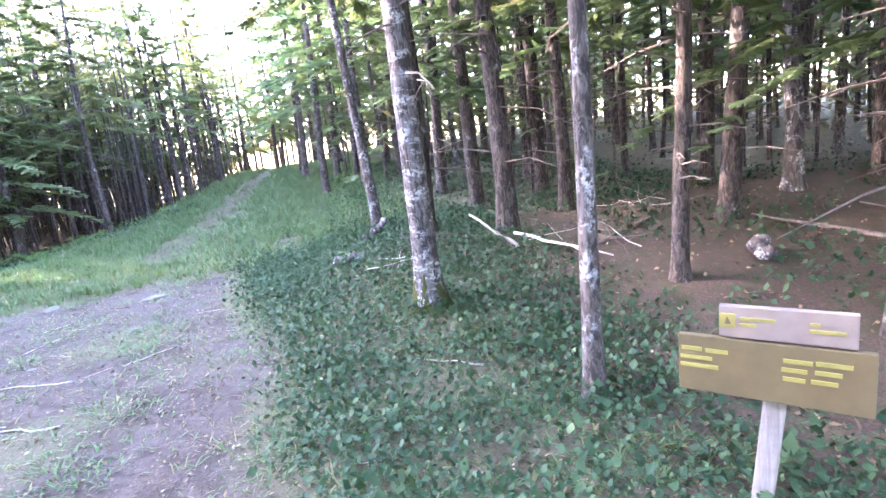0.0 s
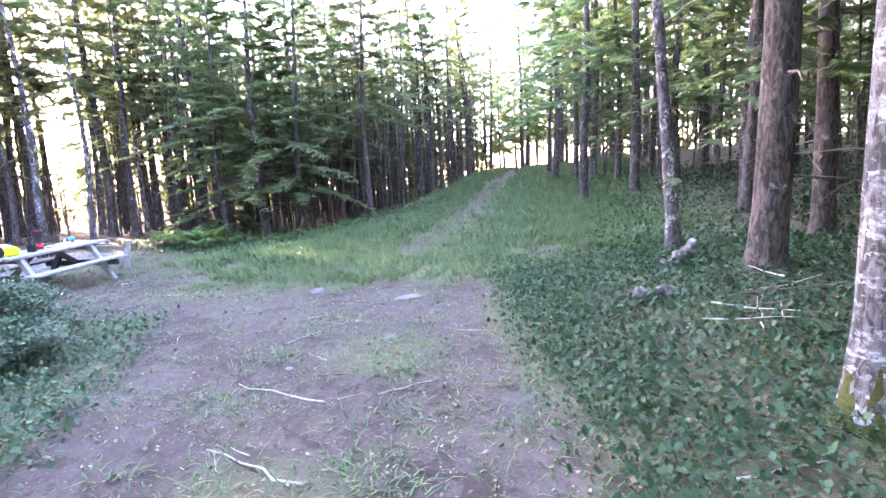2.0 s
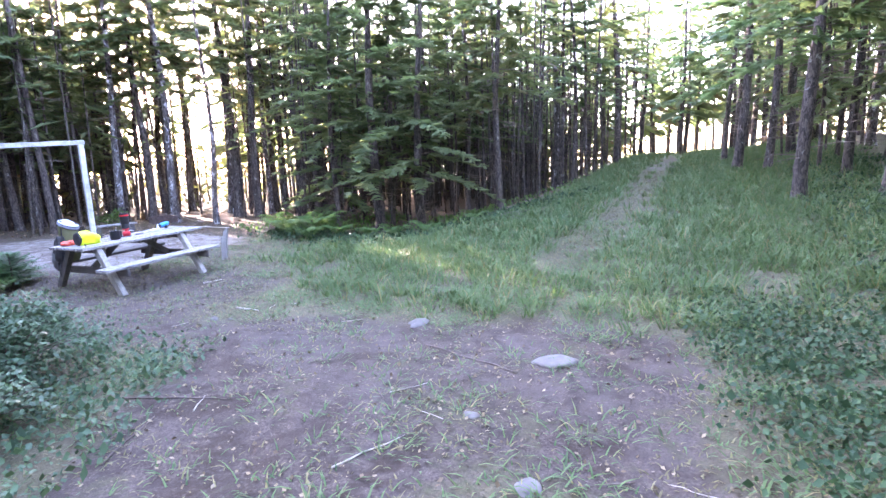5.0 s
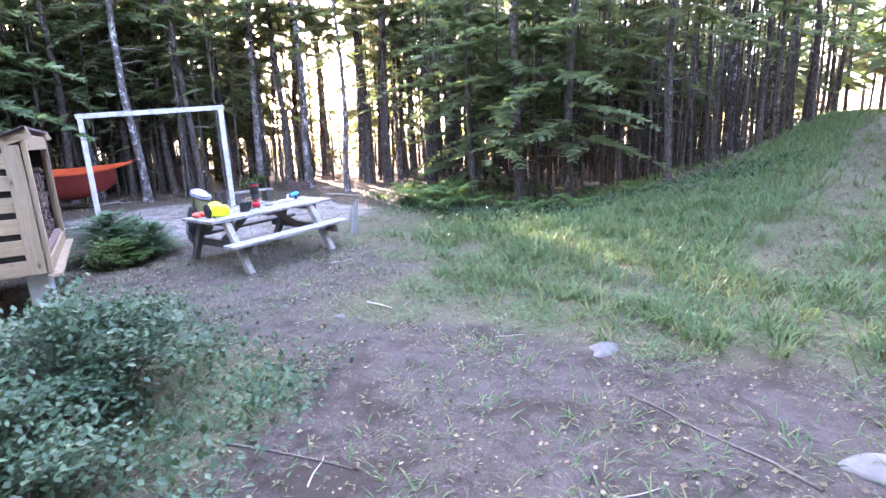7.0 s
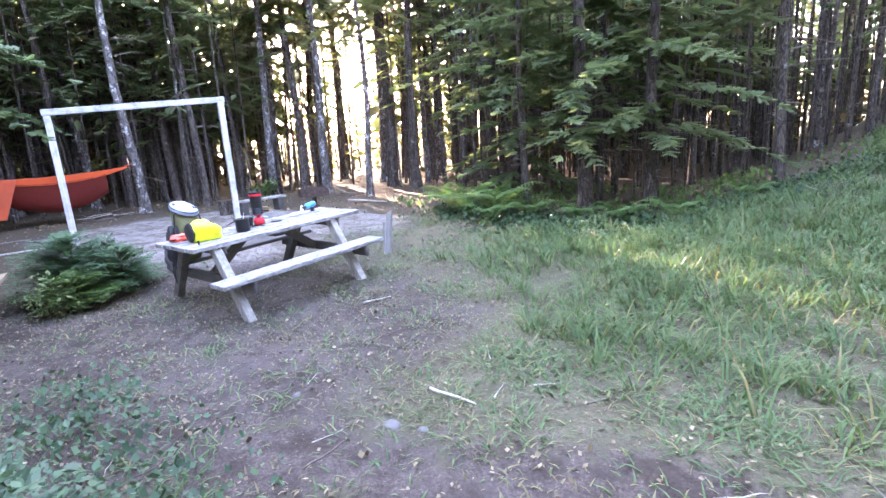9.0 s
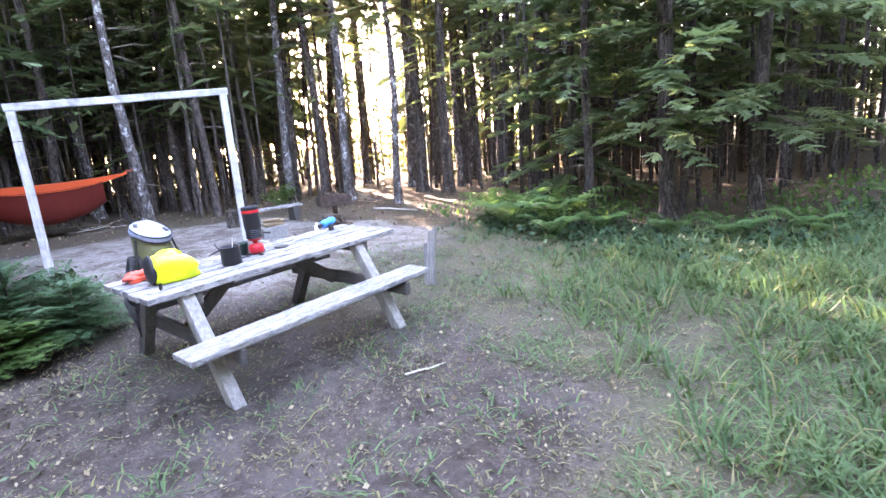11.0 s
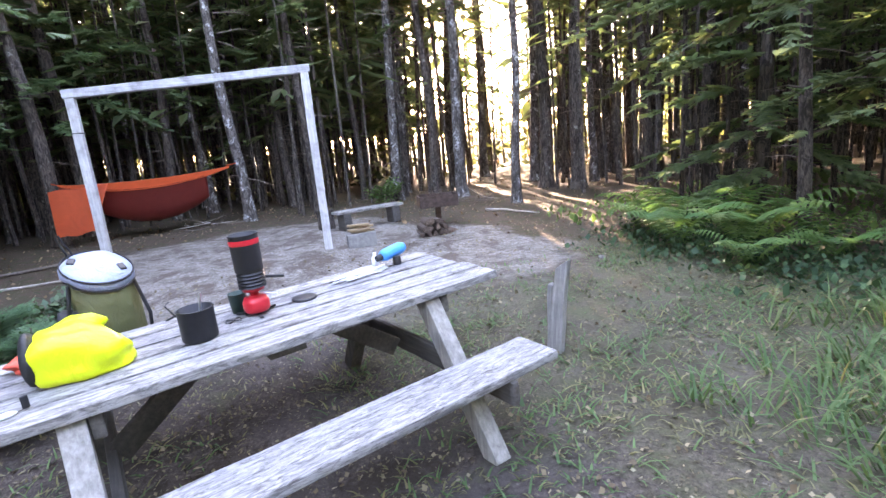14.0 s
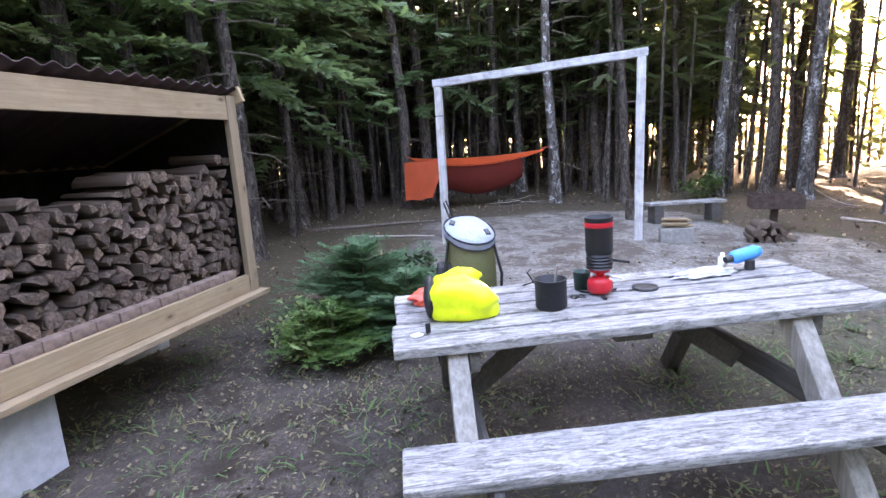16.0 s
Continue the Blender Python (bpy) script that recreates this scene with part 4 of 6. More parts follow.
scatter("forest_plants", "low green growth at the feet of the edge trees", M_FERN, 2500, ((-12, 1, 13.2, 22), lambda x, y: zones(x, y)[2] * (0.2 + 0.8 * (wave(x, y, 1.1, 2.4) > 0.55)) * soft(17.5 + 0.9 * np.clip(x + 6.5, 0, 5) - y, 2)), (0.04, 0.10), (0.18, 0.4, 0.4), 50)
scatter("leaf_litter", "fine dry litter on the trodden ground by the table", M_LITTER, 9000, ((-10, -5, 4.8, 9.5), lambda x, y: 0.3 + 0.7 * wave(x, y, 3.1, 0.7)), (0.006, 0.028), (0.003, 0.25, 0.6), 51)
scatter("forest_plants", "low bluish-green plants spreading under the open trees", M_BROAD, 20000, ((1.6, 9.5, 7, 20), lambda x, y: np.maximum(zones(x, y)[2], 0.8 * soft(x - 2.2, 1)) * (0.25 + 0.75 * wave(x, y, 1.3, 0.9))), (0.025, 0.08), (0.14, 0.35, 0.65), 52)
scatter("ground_cover", "fine mossy growth between the leafy plants", M_GRASS, 12000, ((-0.2, 5.8, -1.5, 10), cover_right_at), (0.010, 0.030), (0.03, 0.5, 0.5), 53)


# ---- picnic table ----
# darker copies of the table wood: the far side's shade is put into them
M_BENCH_SHADED = wood_material("dark_bench", (0.04, 0.036, 0.034), (0.12, 0.11, 0.10), "x", (0.03, 0.03, 0.03), 0.4)
M_WOOD_SHADED_Z = wood_material("dark_legs", (0.05, 0.045, 0.042), (0.15, 0.14, 0.125), "z", (0.03, 0.03, 0.03), 0.4)
TABLE = Matrix(((-0.119, -0.993, 0, -7.32), (0.993, -0.119, 0, 7.23), (0, 0, 1, 0.0), (0, 0, 0, 1))) @ pose(0, 0, -0.012, 0, -1.5, 0)  # x along the boards, y away over the top


def picnic_table():
    tb = thing("picnic_table", TABLE, "weathered grey wooden picnic table with attached benches", "table")
    L, D, z = 2.15, 0.80, 0.75
    w = D / 5
    for i in range(5):
        part("tabletop_board", box_bm(L + 0.02 * math.sin(i * 2.1), w - 0.020, 0.042, pose(L / 2, w * (i + 0.5), z - 0.021), 0.007, 0.004, 10, i), M_WOOD_OLD, tb)
    part("bench_board", box_bm(L - 0.06, 0.26, 0.045, pose(L / 2 - 0.02, -0.305, 0.44 - 0.0225), 0.012, 0.006, 10, 9), M_WOOD_OLD, tb)
    # far bench: shade behind the top is set in its colour
    part("bench_board", box_bm(L - 0.30, 0.26, 0.045, pose(L / 2 + 0.11, D + 0.305, 0.44 - 0.0225), 0.010, 0.006, 10, 14), M_BENCH_SHADED, tb, "far bench board in a darker shaded tone")
    for x in (0.26, 1.74):
        for s in (0, 1):
            foot, head = (-0.36, 0.10) if not s else (D + 0.36, D - 0.10)
            a, b = Vector((x, foot, -0.02)), Vector((x, head, 0.705))
            ang = math.degrees(math.atan2(b.y - a.y, b.z - a.z))
            mid = (a + b) / 2
            # far legs (s = 1) take the shade-darkened copy of the near legs' wood
            part("leg", box_bm(0.085, 0.095, (b - a).length, pose(*mid, -ang, 0, 0), 0.008, 0.003, 5, x * 3 + s), M_WOOD_SHADED_Z if s else M_WOOD_LEG, tb)
        # beams and braces: shade under the top is part of their dark tone
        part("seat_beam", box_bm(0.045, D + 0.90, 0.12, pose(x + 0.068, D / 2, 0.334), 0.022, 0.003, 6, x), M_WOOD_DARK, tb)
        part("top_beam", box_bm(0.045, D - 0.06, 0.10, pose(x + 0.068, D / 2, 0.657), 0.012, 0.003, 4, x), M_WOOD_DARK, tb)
        xe = 0.78 if x < 1 else 1.24
        a, b = Vector((x + (0.09 if x < 1 else -0.05), D / 2, 0.36)), Vector((xe, D / 2, 0.69))
        ang = math.degrees(math.atan2(b.x - a.x, b.z - a.z))
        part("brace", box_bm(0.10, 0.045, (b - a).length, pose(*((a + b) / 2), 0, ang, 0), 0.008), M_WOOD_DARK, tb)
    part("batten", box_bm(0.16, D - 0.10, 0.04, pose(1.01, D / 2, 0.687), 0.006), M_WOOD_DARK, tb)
    return tb


picnic_table()


def on_table(x, y, turn=0.0):
    return TABLE @ pose(x, y, 0.752, 0, 0, turn)


# ---- post frame ----
def post_frame():
    a, b = Vector((-12.92, 7.17, 0)), Vector((-12.35, 9.80, 0))
    d = b - a
    yaw = math.degrees(math.atan2(d.y, d.x))
    za, zb = gz(a.x, a.y), gz(b.x, b.y)
    fr = thing("post_frame", pose(a.x, a.y, 0, 0, 0, yaw), "tall weathered grey timber frame, two posts and a beam", "frame")
    L = d.length
    part("post", box_bm(0.10, 0.10, 2.35 - za + 0.1, pose(0, 0, (2.35 + za - 0.1) / 2), 0.008, 0.006, 8, 3), M_POLE, fr)
    part("post", box_bm(0.105, 0.105, 2.50 - zb + 0.1, pose(L, 0, (2.50 + zb - 0.1) / 2), 0.008, 0.006, 8, 4), M_POLE, fr)
    tilt = math.degrees(math.atan2(0.15, L))
    part("beam", box_bm(L + 0.15, 0.105, 0.10, pose(L / 2, 0, 2.475, 0, -tilt, 0), 0.008, 0.006, 10, 5), M_WOOD_BEAM, fr)
    v = [(0.058 * sx, 0.058 * sy, 1.95) for sx, sy in ((-1, -1), (1, -1), (1, 1), (-1, 1), (-1, -1))]
    part("cord", tube_bm(v, [0.006] * 5, 6), M_BLACK, fr, "dark cord")


M_WOOD_BEAM = wood_material("grey_beam", (0.28, 0.275, 0.28), (0.58, 0.58, 0.59), "x", (0.13, 0.12, 0.115), 0.6)
post_frame()

# ---- firewood shed ----
SHED = Matrix(((-0.972, 0.235, 0, -6.85), (0.235, 0.972, 0, 5.30), (0, 0, 1, 0), (0, 0, 0, 1)))  # x along the open front, y out of it


def wood_shed():
    sh = thing("firewood_shed", SHED, "open-fronted firewood shed of new lumber with corrugated roof", "shed")
    W, D, zb, zf, zr = 2.36, 1.30, 0.53, 1.98, 1.52
    for x in (0.045, W - 0.045):
        part("post", box_bm(0.09, 0.045, zf - zb - 0.03, pose(x, 0.026, (zf + zb - 0.03) / 2 + 0.012), 0.005, 0.003, 6, x), M_LUMBER_Z, sh)
        part("corner_board", box_bm(0.026, 0.14, zf - zb - 0.16, pose(-0.040 if x < 1 else W + 0.040, -0.072, (zf + zb - 0.10) / 2), 0.004, 0.002, 5, x), M_LUMBER_Z, sh)
        part("back_post", box_bm(0.09, 0.04, zr - zb, pose(x, -D + 0.02, (zr + zb) / 2), 0.004), M_LUMBER_Z, sh)
    part("header", box_bm(W - 0.184, 0.04, 0.16, pose(W / 2, 0.022, zf - 0.105), 0.004, 0.002, 8, 2), M_LUMBER, sh)
    part("sill_board", box_bm(W - 0.184, 0.04, 0.13, pose(W / 2, 0.022, zb + 0.078), 0.004, 0.002, 8, 3), M_LUMBER, sh)
    part("ledge", box_bm(W + 0.06, 0.12, 0.035, pose(W / 2, 0.06, zb - 0.008), 0.004, 0.002, 8, 4), M_LUMBER, sh)
    part("floor_deck", box_bm(W - 0.02, D - 0.06, 0.04, pose(W / 2, -D / 2, zb + 0.03), 0.004), M_LUMBER, sh)
    for x in (0.0, W):
        n = 6
        for i in range(n):
            z = zb + 0.10 + i * 0.215
            back = min(1.0, max(0.05, (z + 0.07 - zr) / (zf - zr))) if z + 0.07 > zr else 0.0
            length = (D * (1 - back) if back else D) - 0.05
            part("side_board", box_bm(0.025, length, 0.15, pose(x - 0.012 if x == 0 else x + 0.012, -length / 2 - 0.05, z), 0.003, 0.003, 5, i + x), M_LUMBER_Y, sh)
        a = math.degrees(math.atan2(zf - zr, D))
        part("barge_board", box_bm(0.028, math.hypot(D, zf - zr) + 0.16, 0.11, pose(x - 0.016 if x == 0 else x + 0.016, -D / 2 + 0.02, (zf + zr) / 2 - 0.03, a, 0, 0), 0.003), M_LUMBER_Y, sh)
    for i in range(7):
        part("back_board", box_bm(W, 0.022, 0.14, pose(W / 2, -D - 0.011, zb + 0.08 + i * 0.147), 0.003), M_LUMBER, sh)
        part("back_board", box_bm(W, 0.022, 0.14, pose(W / 2, -D - 0.011, zb + 0.08 + 7 * 0.147 - 0.045), 0.003), M_LUMBER, sh) if i == 6 else None
    # added black sheets on back and side walls give the interior its shade
    part("lining", box_bm(W - 0.03, 0.008, zr - zb - 0.06, pose(W / 2, -D + 0.048, (zb + zr) / 2 + 0.02), 0.002), M_SHED_SHADE, sh, "black sheet added to darken the shed interior")
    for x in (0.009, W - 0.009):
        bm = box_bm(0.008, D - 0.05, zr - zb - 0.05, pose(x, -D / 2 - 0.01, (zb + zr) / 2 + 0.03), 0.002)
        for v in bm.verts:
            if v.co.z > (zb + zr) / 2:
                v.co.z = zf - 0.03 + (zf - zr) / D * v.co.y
        part("lining", bm, M_SHED_SHADE, sh, "black sheet added to darken the shed interior")
    # corrugated roof sheet
    nx, ny = 184, 3
    vs, fs = [], []
    for j in range(ny):
        y = 0.07 - (D + 0.24) * j / (ny - 1)
        zc = zf + 0.010 + (zf - zr) / D * y
        for i in range(nx + 1):
            x = -0.10 + (W + 0.20) * i / nx
            vs.append((x, y, zc + 0.013 * math.sin(x * 2 * math.pi / 0.115)))
    n1 = len(vs)
    vs += [(x, y, z - 0.006) for x, y, z in vs]
    for j in range(ny - 1):
        for i in range(nx):
            q = (j * (nx + 1) + i, j * (nx + 1) + i + 1, (j + 1) * (nx + 1) + i + 1, (j + 1) * (nx + 1) + i)
            fs += [q[::-1], tuple(k + n1 for k in q)]
    for j in (0, ny - 1):
        for i in range(nx):
            a = j * (nx + 1) + i
            fs.append((a, a + 1, a + 1 + n1, a + n1))
    rf = new("roof_sheet", mesh_of("roof_sheet", vs, fs, M_DARKROOF, True))
    rf.parent = sh
    tagged(rf, "dark corrugated roof sheet")
    for i, (x, y) in enumerate(((0.62, -0.14), (2.1, -0.95), (0.30, -1.12))):
        px = SHED @ Vector((x, y, 0))
        g = gz(px.x, px.y)
        single("concrete_block", box_bm(0.40, 0.20, zb - g - 0.005, None, 0.008, 0.004, 2, i), M_CONCRETE, SHED @ pose(x, y, (zb + g - 0.03) / 2, 0, 0, 4 * i), "pale grey concrete block carrying the firewood shed", "block", "blocks under the shed")


M_LUMBER_Y = wood_material("new_side_boards", (0.24, 0.175, 0.11), (0.38, 0.29, 0.19), "y", (0.20, 0.14, 0.09), 0.4, knots=True)
wood_shed()


def split_log(seed):
    """A billet split from a round: a wedge, half round, slab or whole branch, with a torn end."""
    r = random.Random(seed)
    kind = r.choice(("wedge", "wedge", "half", "half", "slab", "round", "chunk"))
    ring = []
    if kind == "round":
        ring = [(0.46 * math.cos(t), 0.46 * math.sin(t)) for t in np.linspace(0, 2 * math.pi, 11)[:-1]]
    elif kind == "chunk":
        ring = [(0.5 * r.uniform(0.75, 1.0) * math.cos(t), 0.42 * r.uniform(0.75, 1.0) * math.sin(t)) for t in np.linspace(0, 2 * math.pi, 7)[:-1]]
    else:
        span = {"wedge": r.uniform(1.1, 1.8), "half": r.uniform(2.5, 3.1), "slab": r.uniform(1.9, 2.4)}[kind]
        arc = [(0.62 * math.cos(t), 0.62 * math.sin(t)) for t in np.linspace(-span / 2, span / 2, 6)]
        heart = {"wedge": [(0.03, r.uniform(-0.08, 0.08))], "half": [(0.04, 0.25), (r.uniform(-0.05, 0.06), 0.0), (0.05, -0.25)], "slab": [(0.12, 0.3), (0.16, -0.3)]}[kind]
        ring = arc + heart
        cx, cy = sum(p[0] for p in ring) / len(ring), sum(p[1] for p in ring) / len(ring)
        ring = [(p[0] - cx, p[1] - cy) for p in ring]
    n = len(ring)
    ring = [(x + r.uniform(-0.035, 0.035), z + r.uniform(-0.035, 0.035)) for x, z in ring]
    tilt, swell = r.uniform(-0.05, 0.05), r.uniform(0.86, 1.0)
    verts = []
    for y, s in ((-0.5, 0.9), (-0.47, 1.0), (0.0, swell), (0.44, 1.0), (0.485, 0.97), (0.5, 0.84)):
        verts += [(x * s + r.uniform(-0.014, 0.014), y + (tilt * x + r.uniform(-0.012, 0.012) if y > 0.4 else 0), z * s + r.uniform(-0.014, 0.014)) for x, z in ring]
    faces = [(j * n + k, j * n + (k + 1) % n, (j + 1) * n + (k + 1) % n, (j + 1) * n + k) for j in range(5) for k in range(n)]
    verts.append((r.uniform(-0.06, 0.06), 0.5 + r.uniform(-0.015, 0.02), r.uniform(-0.06, 0.06)))
    c = len(verts) - 1
    faces += [tuple(range(n - 1, -1, -1))] + [(5 * n + k, 5 * n + (k + 1) % n, c) for k in range(n)]
    return mesh_of("split_log", verts, faces, None, False, [M_SPLIT, M_ENDGRAIN], [0] * (4 * n) + [1] * n + [1] * (n + 1))


LOGS = [split_log(100 + i) for i in range(26)]


def firewood_stack():
    st = thing("firewood_stack", SHED @ pose(0, 0, 0.585), "tall stack of split brown firewood filling the shed", "firewood")
    r = random.Random(8)
    z, row = 0.115, 0
    while z < 1.0:
        x = 0.05 + r.uniform(0, 0.05)
        while x < 2.28:
            s = r.choice((r.uniform(0.05, 0.07), r.uniform(0.06, 0.09), r.uniform(0.08, 0.11)))
            limit = 0.70 + 0.24 * min(1, max(0, (x - 0.7) / 1.4)) + 0.05 * math.sin(9 * x) + 0.03 * math.sin(23 * x)
            if z < limit:
                ob = new("split_log", r.choice(LOGS))
                ob.parent = st
                ob.matrix_basis = pose(x + s / 2, -0.27 + r.uniform(-0.028, 0.028), z + r.uniform(-0.02, 0.02), r.uniform(-4, 4), r.uniform(0, 360), r.uniform(-7, 7)) @ Matrix.Diagonal((s * r.uniform(1.1, 1.3), r.uniform(0.39, 0.43), s * r.uniform(1.1, 1.3), 1))
            x += s * 0.90
        z += 0.074
        row += 1


firewood_stack()
brick = box_bm(0.136, 0.07, 0.058, None, 0.008, 0.004, 2, 1)
for i in range(15):
    single("brick", brick.copy(), M_BRICK, SHED @ pose(0.155 + i * 0.139, -0.016, 0.702, 0.6 * math.sin(5 * i), 0, 1.5 * math.sin(3 * i)), "dull reddish-brown brick in a row before the firewood", "brick", "bricks before the firewood")
brick.free()


# ---- things on and by the table ----
M_CLEARBAG = plain_material("clear_white_film", (0.50, 0.51, 0.53), 0.35, 0, 0.1, 20, 0.3)


def dry_bag():
    ob = thing("dry_bag", on_table(0.325, 0.36, -6) @ Matrix.Diagonal((0.84, 0.92, 0.95, 1)), "bright neon yellow dry bag lying on the table", "bag")
    bm = blob_bm(0.20, 0.125, 0.115, 0.22, 3, 4, 1.5, -0.085)
    for v in bm.verts:
        u = Vector((v.co.x / 0.20, v.co.y / 0.125, v.co.z / 0.115))
        k = u.length / max(1e-6, (abs(u.x) ** 4 + abs(u.y) ** 4 + abs(u.z) ** 4) ** 0.25)
        v.co *= 1 + 0.75 * (k - 1)
        v.co.z = max(v.co.z, -0.085)
        if v.co.x > 0.02:
            f = min(1.0, (v.co.x - 0.02) / 0.2)
            v.co.z = -0.085 + (v.co.z + 0.085) * (1 - 0.45 * f)
            v.co.y *= 1 - 0.12 * f
        crease = noise.noise(Vector((v.co.x * 9, v.co.y * 26, v.co.z * 26)))
        v.co += Vector((0, -0.5, 1)) * 0.013 * crease * (v.co.z > -0.08)
        v.co.z += 0.085
    part("bag_body", bm, M_NEON, ob, "", True)
    bm = blob_bm(0.040, 0.122, 0.108, 0.1, 5, 3)
    bmesh.ops.translate(bm, vec=(-0.175, 0, 0.105), verts=bm.verts)
    part("bag_base", bm, M_BLACKBASE, ob, "black base", True)
    bm = blob_bm(0.115, 0.055, 0.05, 0.3, 7, 3)
    bmesh.ops.translate(bm, vec=(0.0, 0.11, 0.165), verts=bm.verts)
    part("bag_roll", bm, M_NEON, ob, "", True)
    single("nylon_pouch", blob_bm(0.115, 0.085, 0.042, 0.55, 9, 4, 3, -0.022), M_REDSTRAP, on_table(0.20, 0.64, 30) @ pose(0, 0, 0.022), "crumpled coral red nylon pouch on the table", "pouch", smooth=True)


M_GREYMESH = cloth_material("grey_mesh", (0.12, 0.12, 0.125), 0.7)


def backpack():
    m = TABLE @ pose(0.45, 1.07, 0.44, 6, 0, 0) @ Matrix.Diagonal((0.68, 0.85, 1.15, 1))
    ob = thing("backpack", m, "olive hiking pack with pale blue lid on the far bench", "backpack")
    bm = lathe_bm([(0.0, 0.0), (0.16, 0.0), (0.20, 0.05), (0.225, 0.20), (0.215, 0.38), (0.195, 0.50), (0.0, 0.51)], 40)
    for v in bm.verts:
        v.co.y *= 0.72
        v.co += noise.noise_vector(v.co * 7) * 0.022 + noise.noise_vector(v.co * 22) * 0.006
    part("pack_body", bm, M_OLIVE, ob, "", True)
    bm = blob_bm(0.17, 0.12, 0.22, 0.35, 31, 4, 2)
    bmesh.ops.translate(bm, vec=(-0.20, -0.02, 0.14), verts=bm.verts)
    part("back_panel", bm, M_BLACKBASE, ob, "black padded back panel", True)
    bm = blob_bm(0.09, 0.07, 0.13, 0.4, 32, 3, 3)
    bmesh.ops.translate(bm, vec=(-0.30, 0.04, 0.05), verts=bm.verts)
    part("side_pocket", bm, M_GREYMESH, ob, "grey mesh side pocket", True)
    part("hip_belt", tube_bm([(-0.26, -0.08, 0.06), (-0.36, -0.10, -0.06), (-0.34, -0.11, -0.18), (-0.31, -0.10, -0.20)], (0.03, 0.026, 0.012, 0.006), 8), M_BLACKBASE, ob)
    tip = pose(0.0, -0.01, 0.50, 15, 7, 0)
    bm = lathe_bm([(0.195, -0.01), (0.222, 0.0), (0.222, 0.022), (0.205, 0.036), (0.15, 0.044), (0.08, 0.05), (0.0, 0.05)], 40)
    for v in bm.verts:
        v.co.y *= 0.74
        v.co += noise.noise_vector(v.co * 9) * 0.010
    bmesh.ops.transform(bm, matrix=tip, verts=bm.verts)
    lid = part("lid", bm, M_LIDCLOTH, ob, "pale blue lid", True)
    rim = [tip @ Vector((0.218 * math.cos(t), 0.162 * math.sin(t), 0.032)) for t in np.linspace(0, 2 * math.pi, 33)]
    part("piping", tube_bm(rim, [0.006] * 33, 6), M_BLACKBASE, lid)
    rim = [tip @ Vector((0.222 * math.cos(t), 0.165 * math.sin(t), -0.004)) for t in np.linspace(0, 2 * math.pi, 33)]
    part("zip", tube_bm(rim, [0.005] * 33, 6), M_BLACKBASE, lid)
    for s in (-1, 1):
        part("strap", tube_bm([(s * 0.19, -0.05, 0.48), (s * 0.25, -0.10, 0.30), (s * 0.22, -0.09, 0.08)], (0.012, 0.014, 0.012), 8), M_BLACKBASE, ob)
        part("buckle", box_bm(0.045, 0.055, 0.012, tip @ pose(s * 0.145, -0.03 * s, 0.046, 0, 4 * s, 20 * s), 0.004), M_BLACK, lid)
    part("haul_loop", tube_bm([(-0.13, 0.09, 0.54), (-0.19, 0.11, 0.66), (-0.17, 0.11, 0.67), (-0.10, 0.10, 0.55)], [0.007] * 4, 6), M_BLACKBASE, ob)


def cook_pot():
    ob = thing("cooking_pot", on_table(0.74, 0.34, 30) @ Matrix.Diagonal((1.18, 1.18, 1.18, 1)), "small dark grey camp pot with a spoon", "pot")
    R = 0.062
    body = part("pot_body", lathe_bm([(0.0, 0.0), (R - 0.006, 0.0), (R, 0.008), (R, 0.115), (R + 0.004, 0.118), (R - 0.003, 0.119), (R - 0.003, 0.01), (0, 0.01)], 32), M_POT, ob, "", True)
    part("handle", tube_bm([(0.02, R, 0.10), (0.03, R + 0.06, 0.075), (0.0, R + 0.10, 0.06), (-0.03, R + 0.06, 0.075), (-0.02, R, 0.10)], [0.003] * 5, 6), M_BLACK, body)
    part("handle", tube_bm([(-0.05, 0.035, 0.10), (-0.075, 0.05, 0.15), (-0.05, 0.06, 0.155)], [0.003] * 3, 6), M_BLACK, body)
    part("spoon", box_bm(0.012, 0.004, 0.16, pose(0.01, -0.01, 0.09, 8, 6, 20), 0.0015), M_STEEL, ob, "steel spoon")


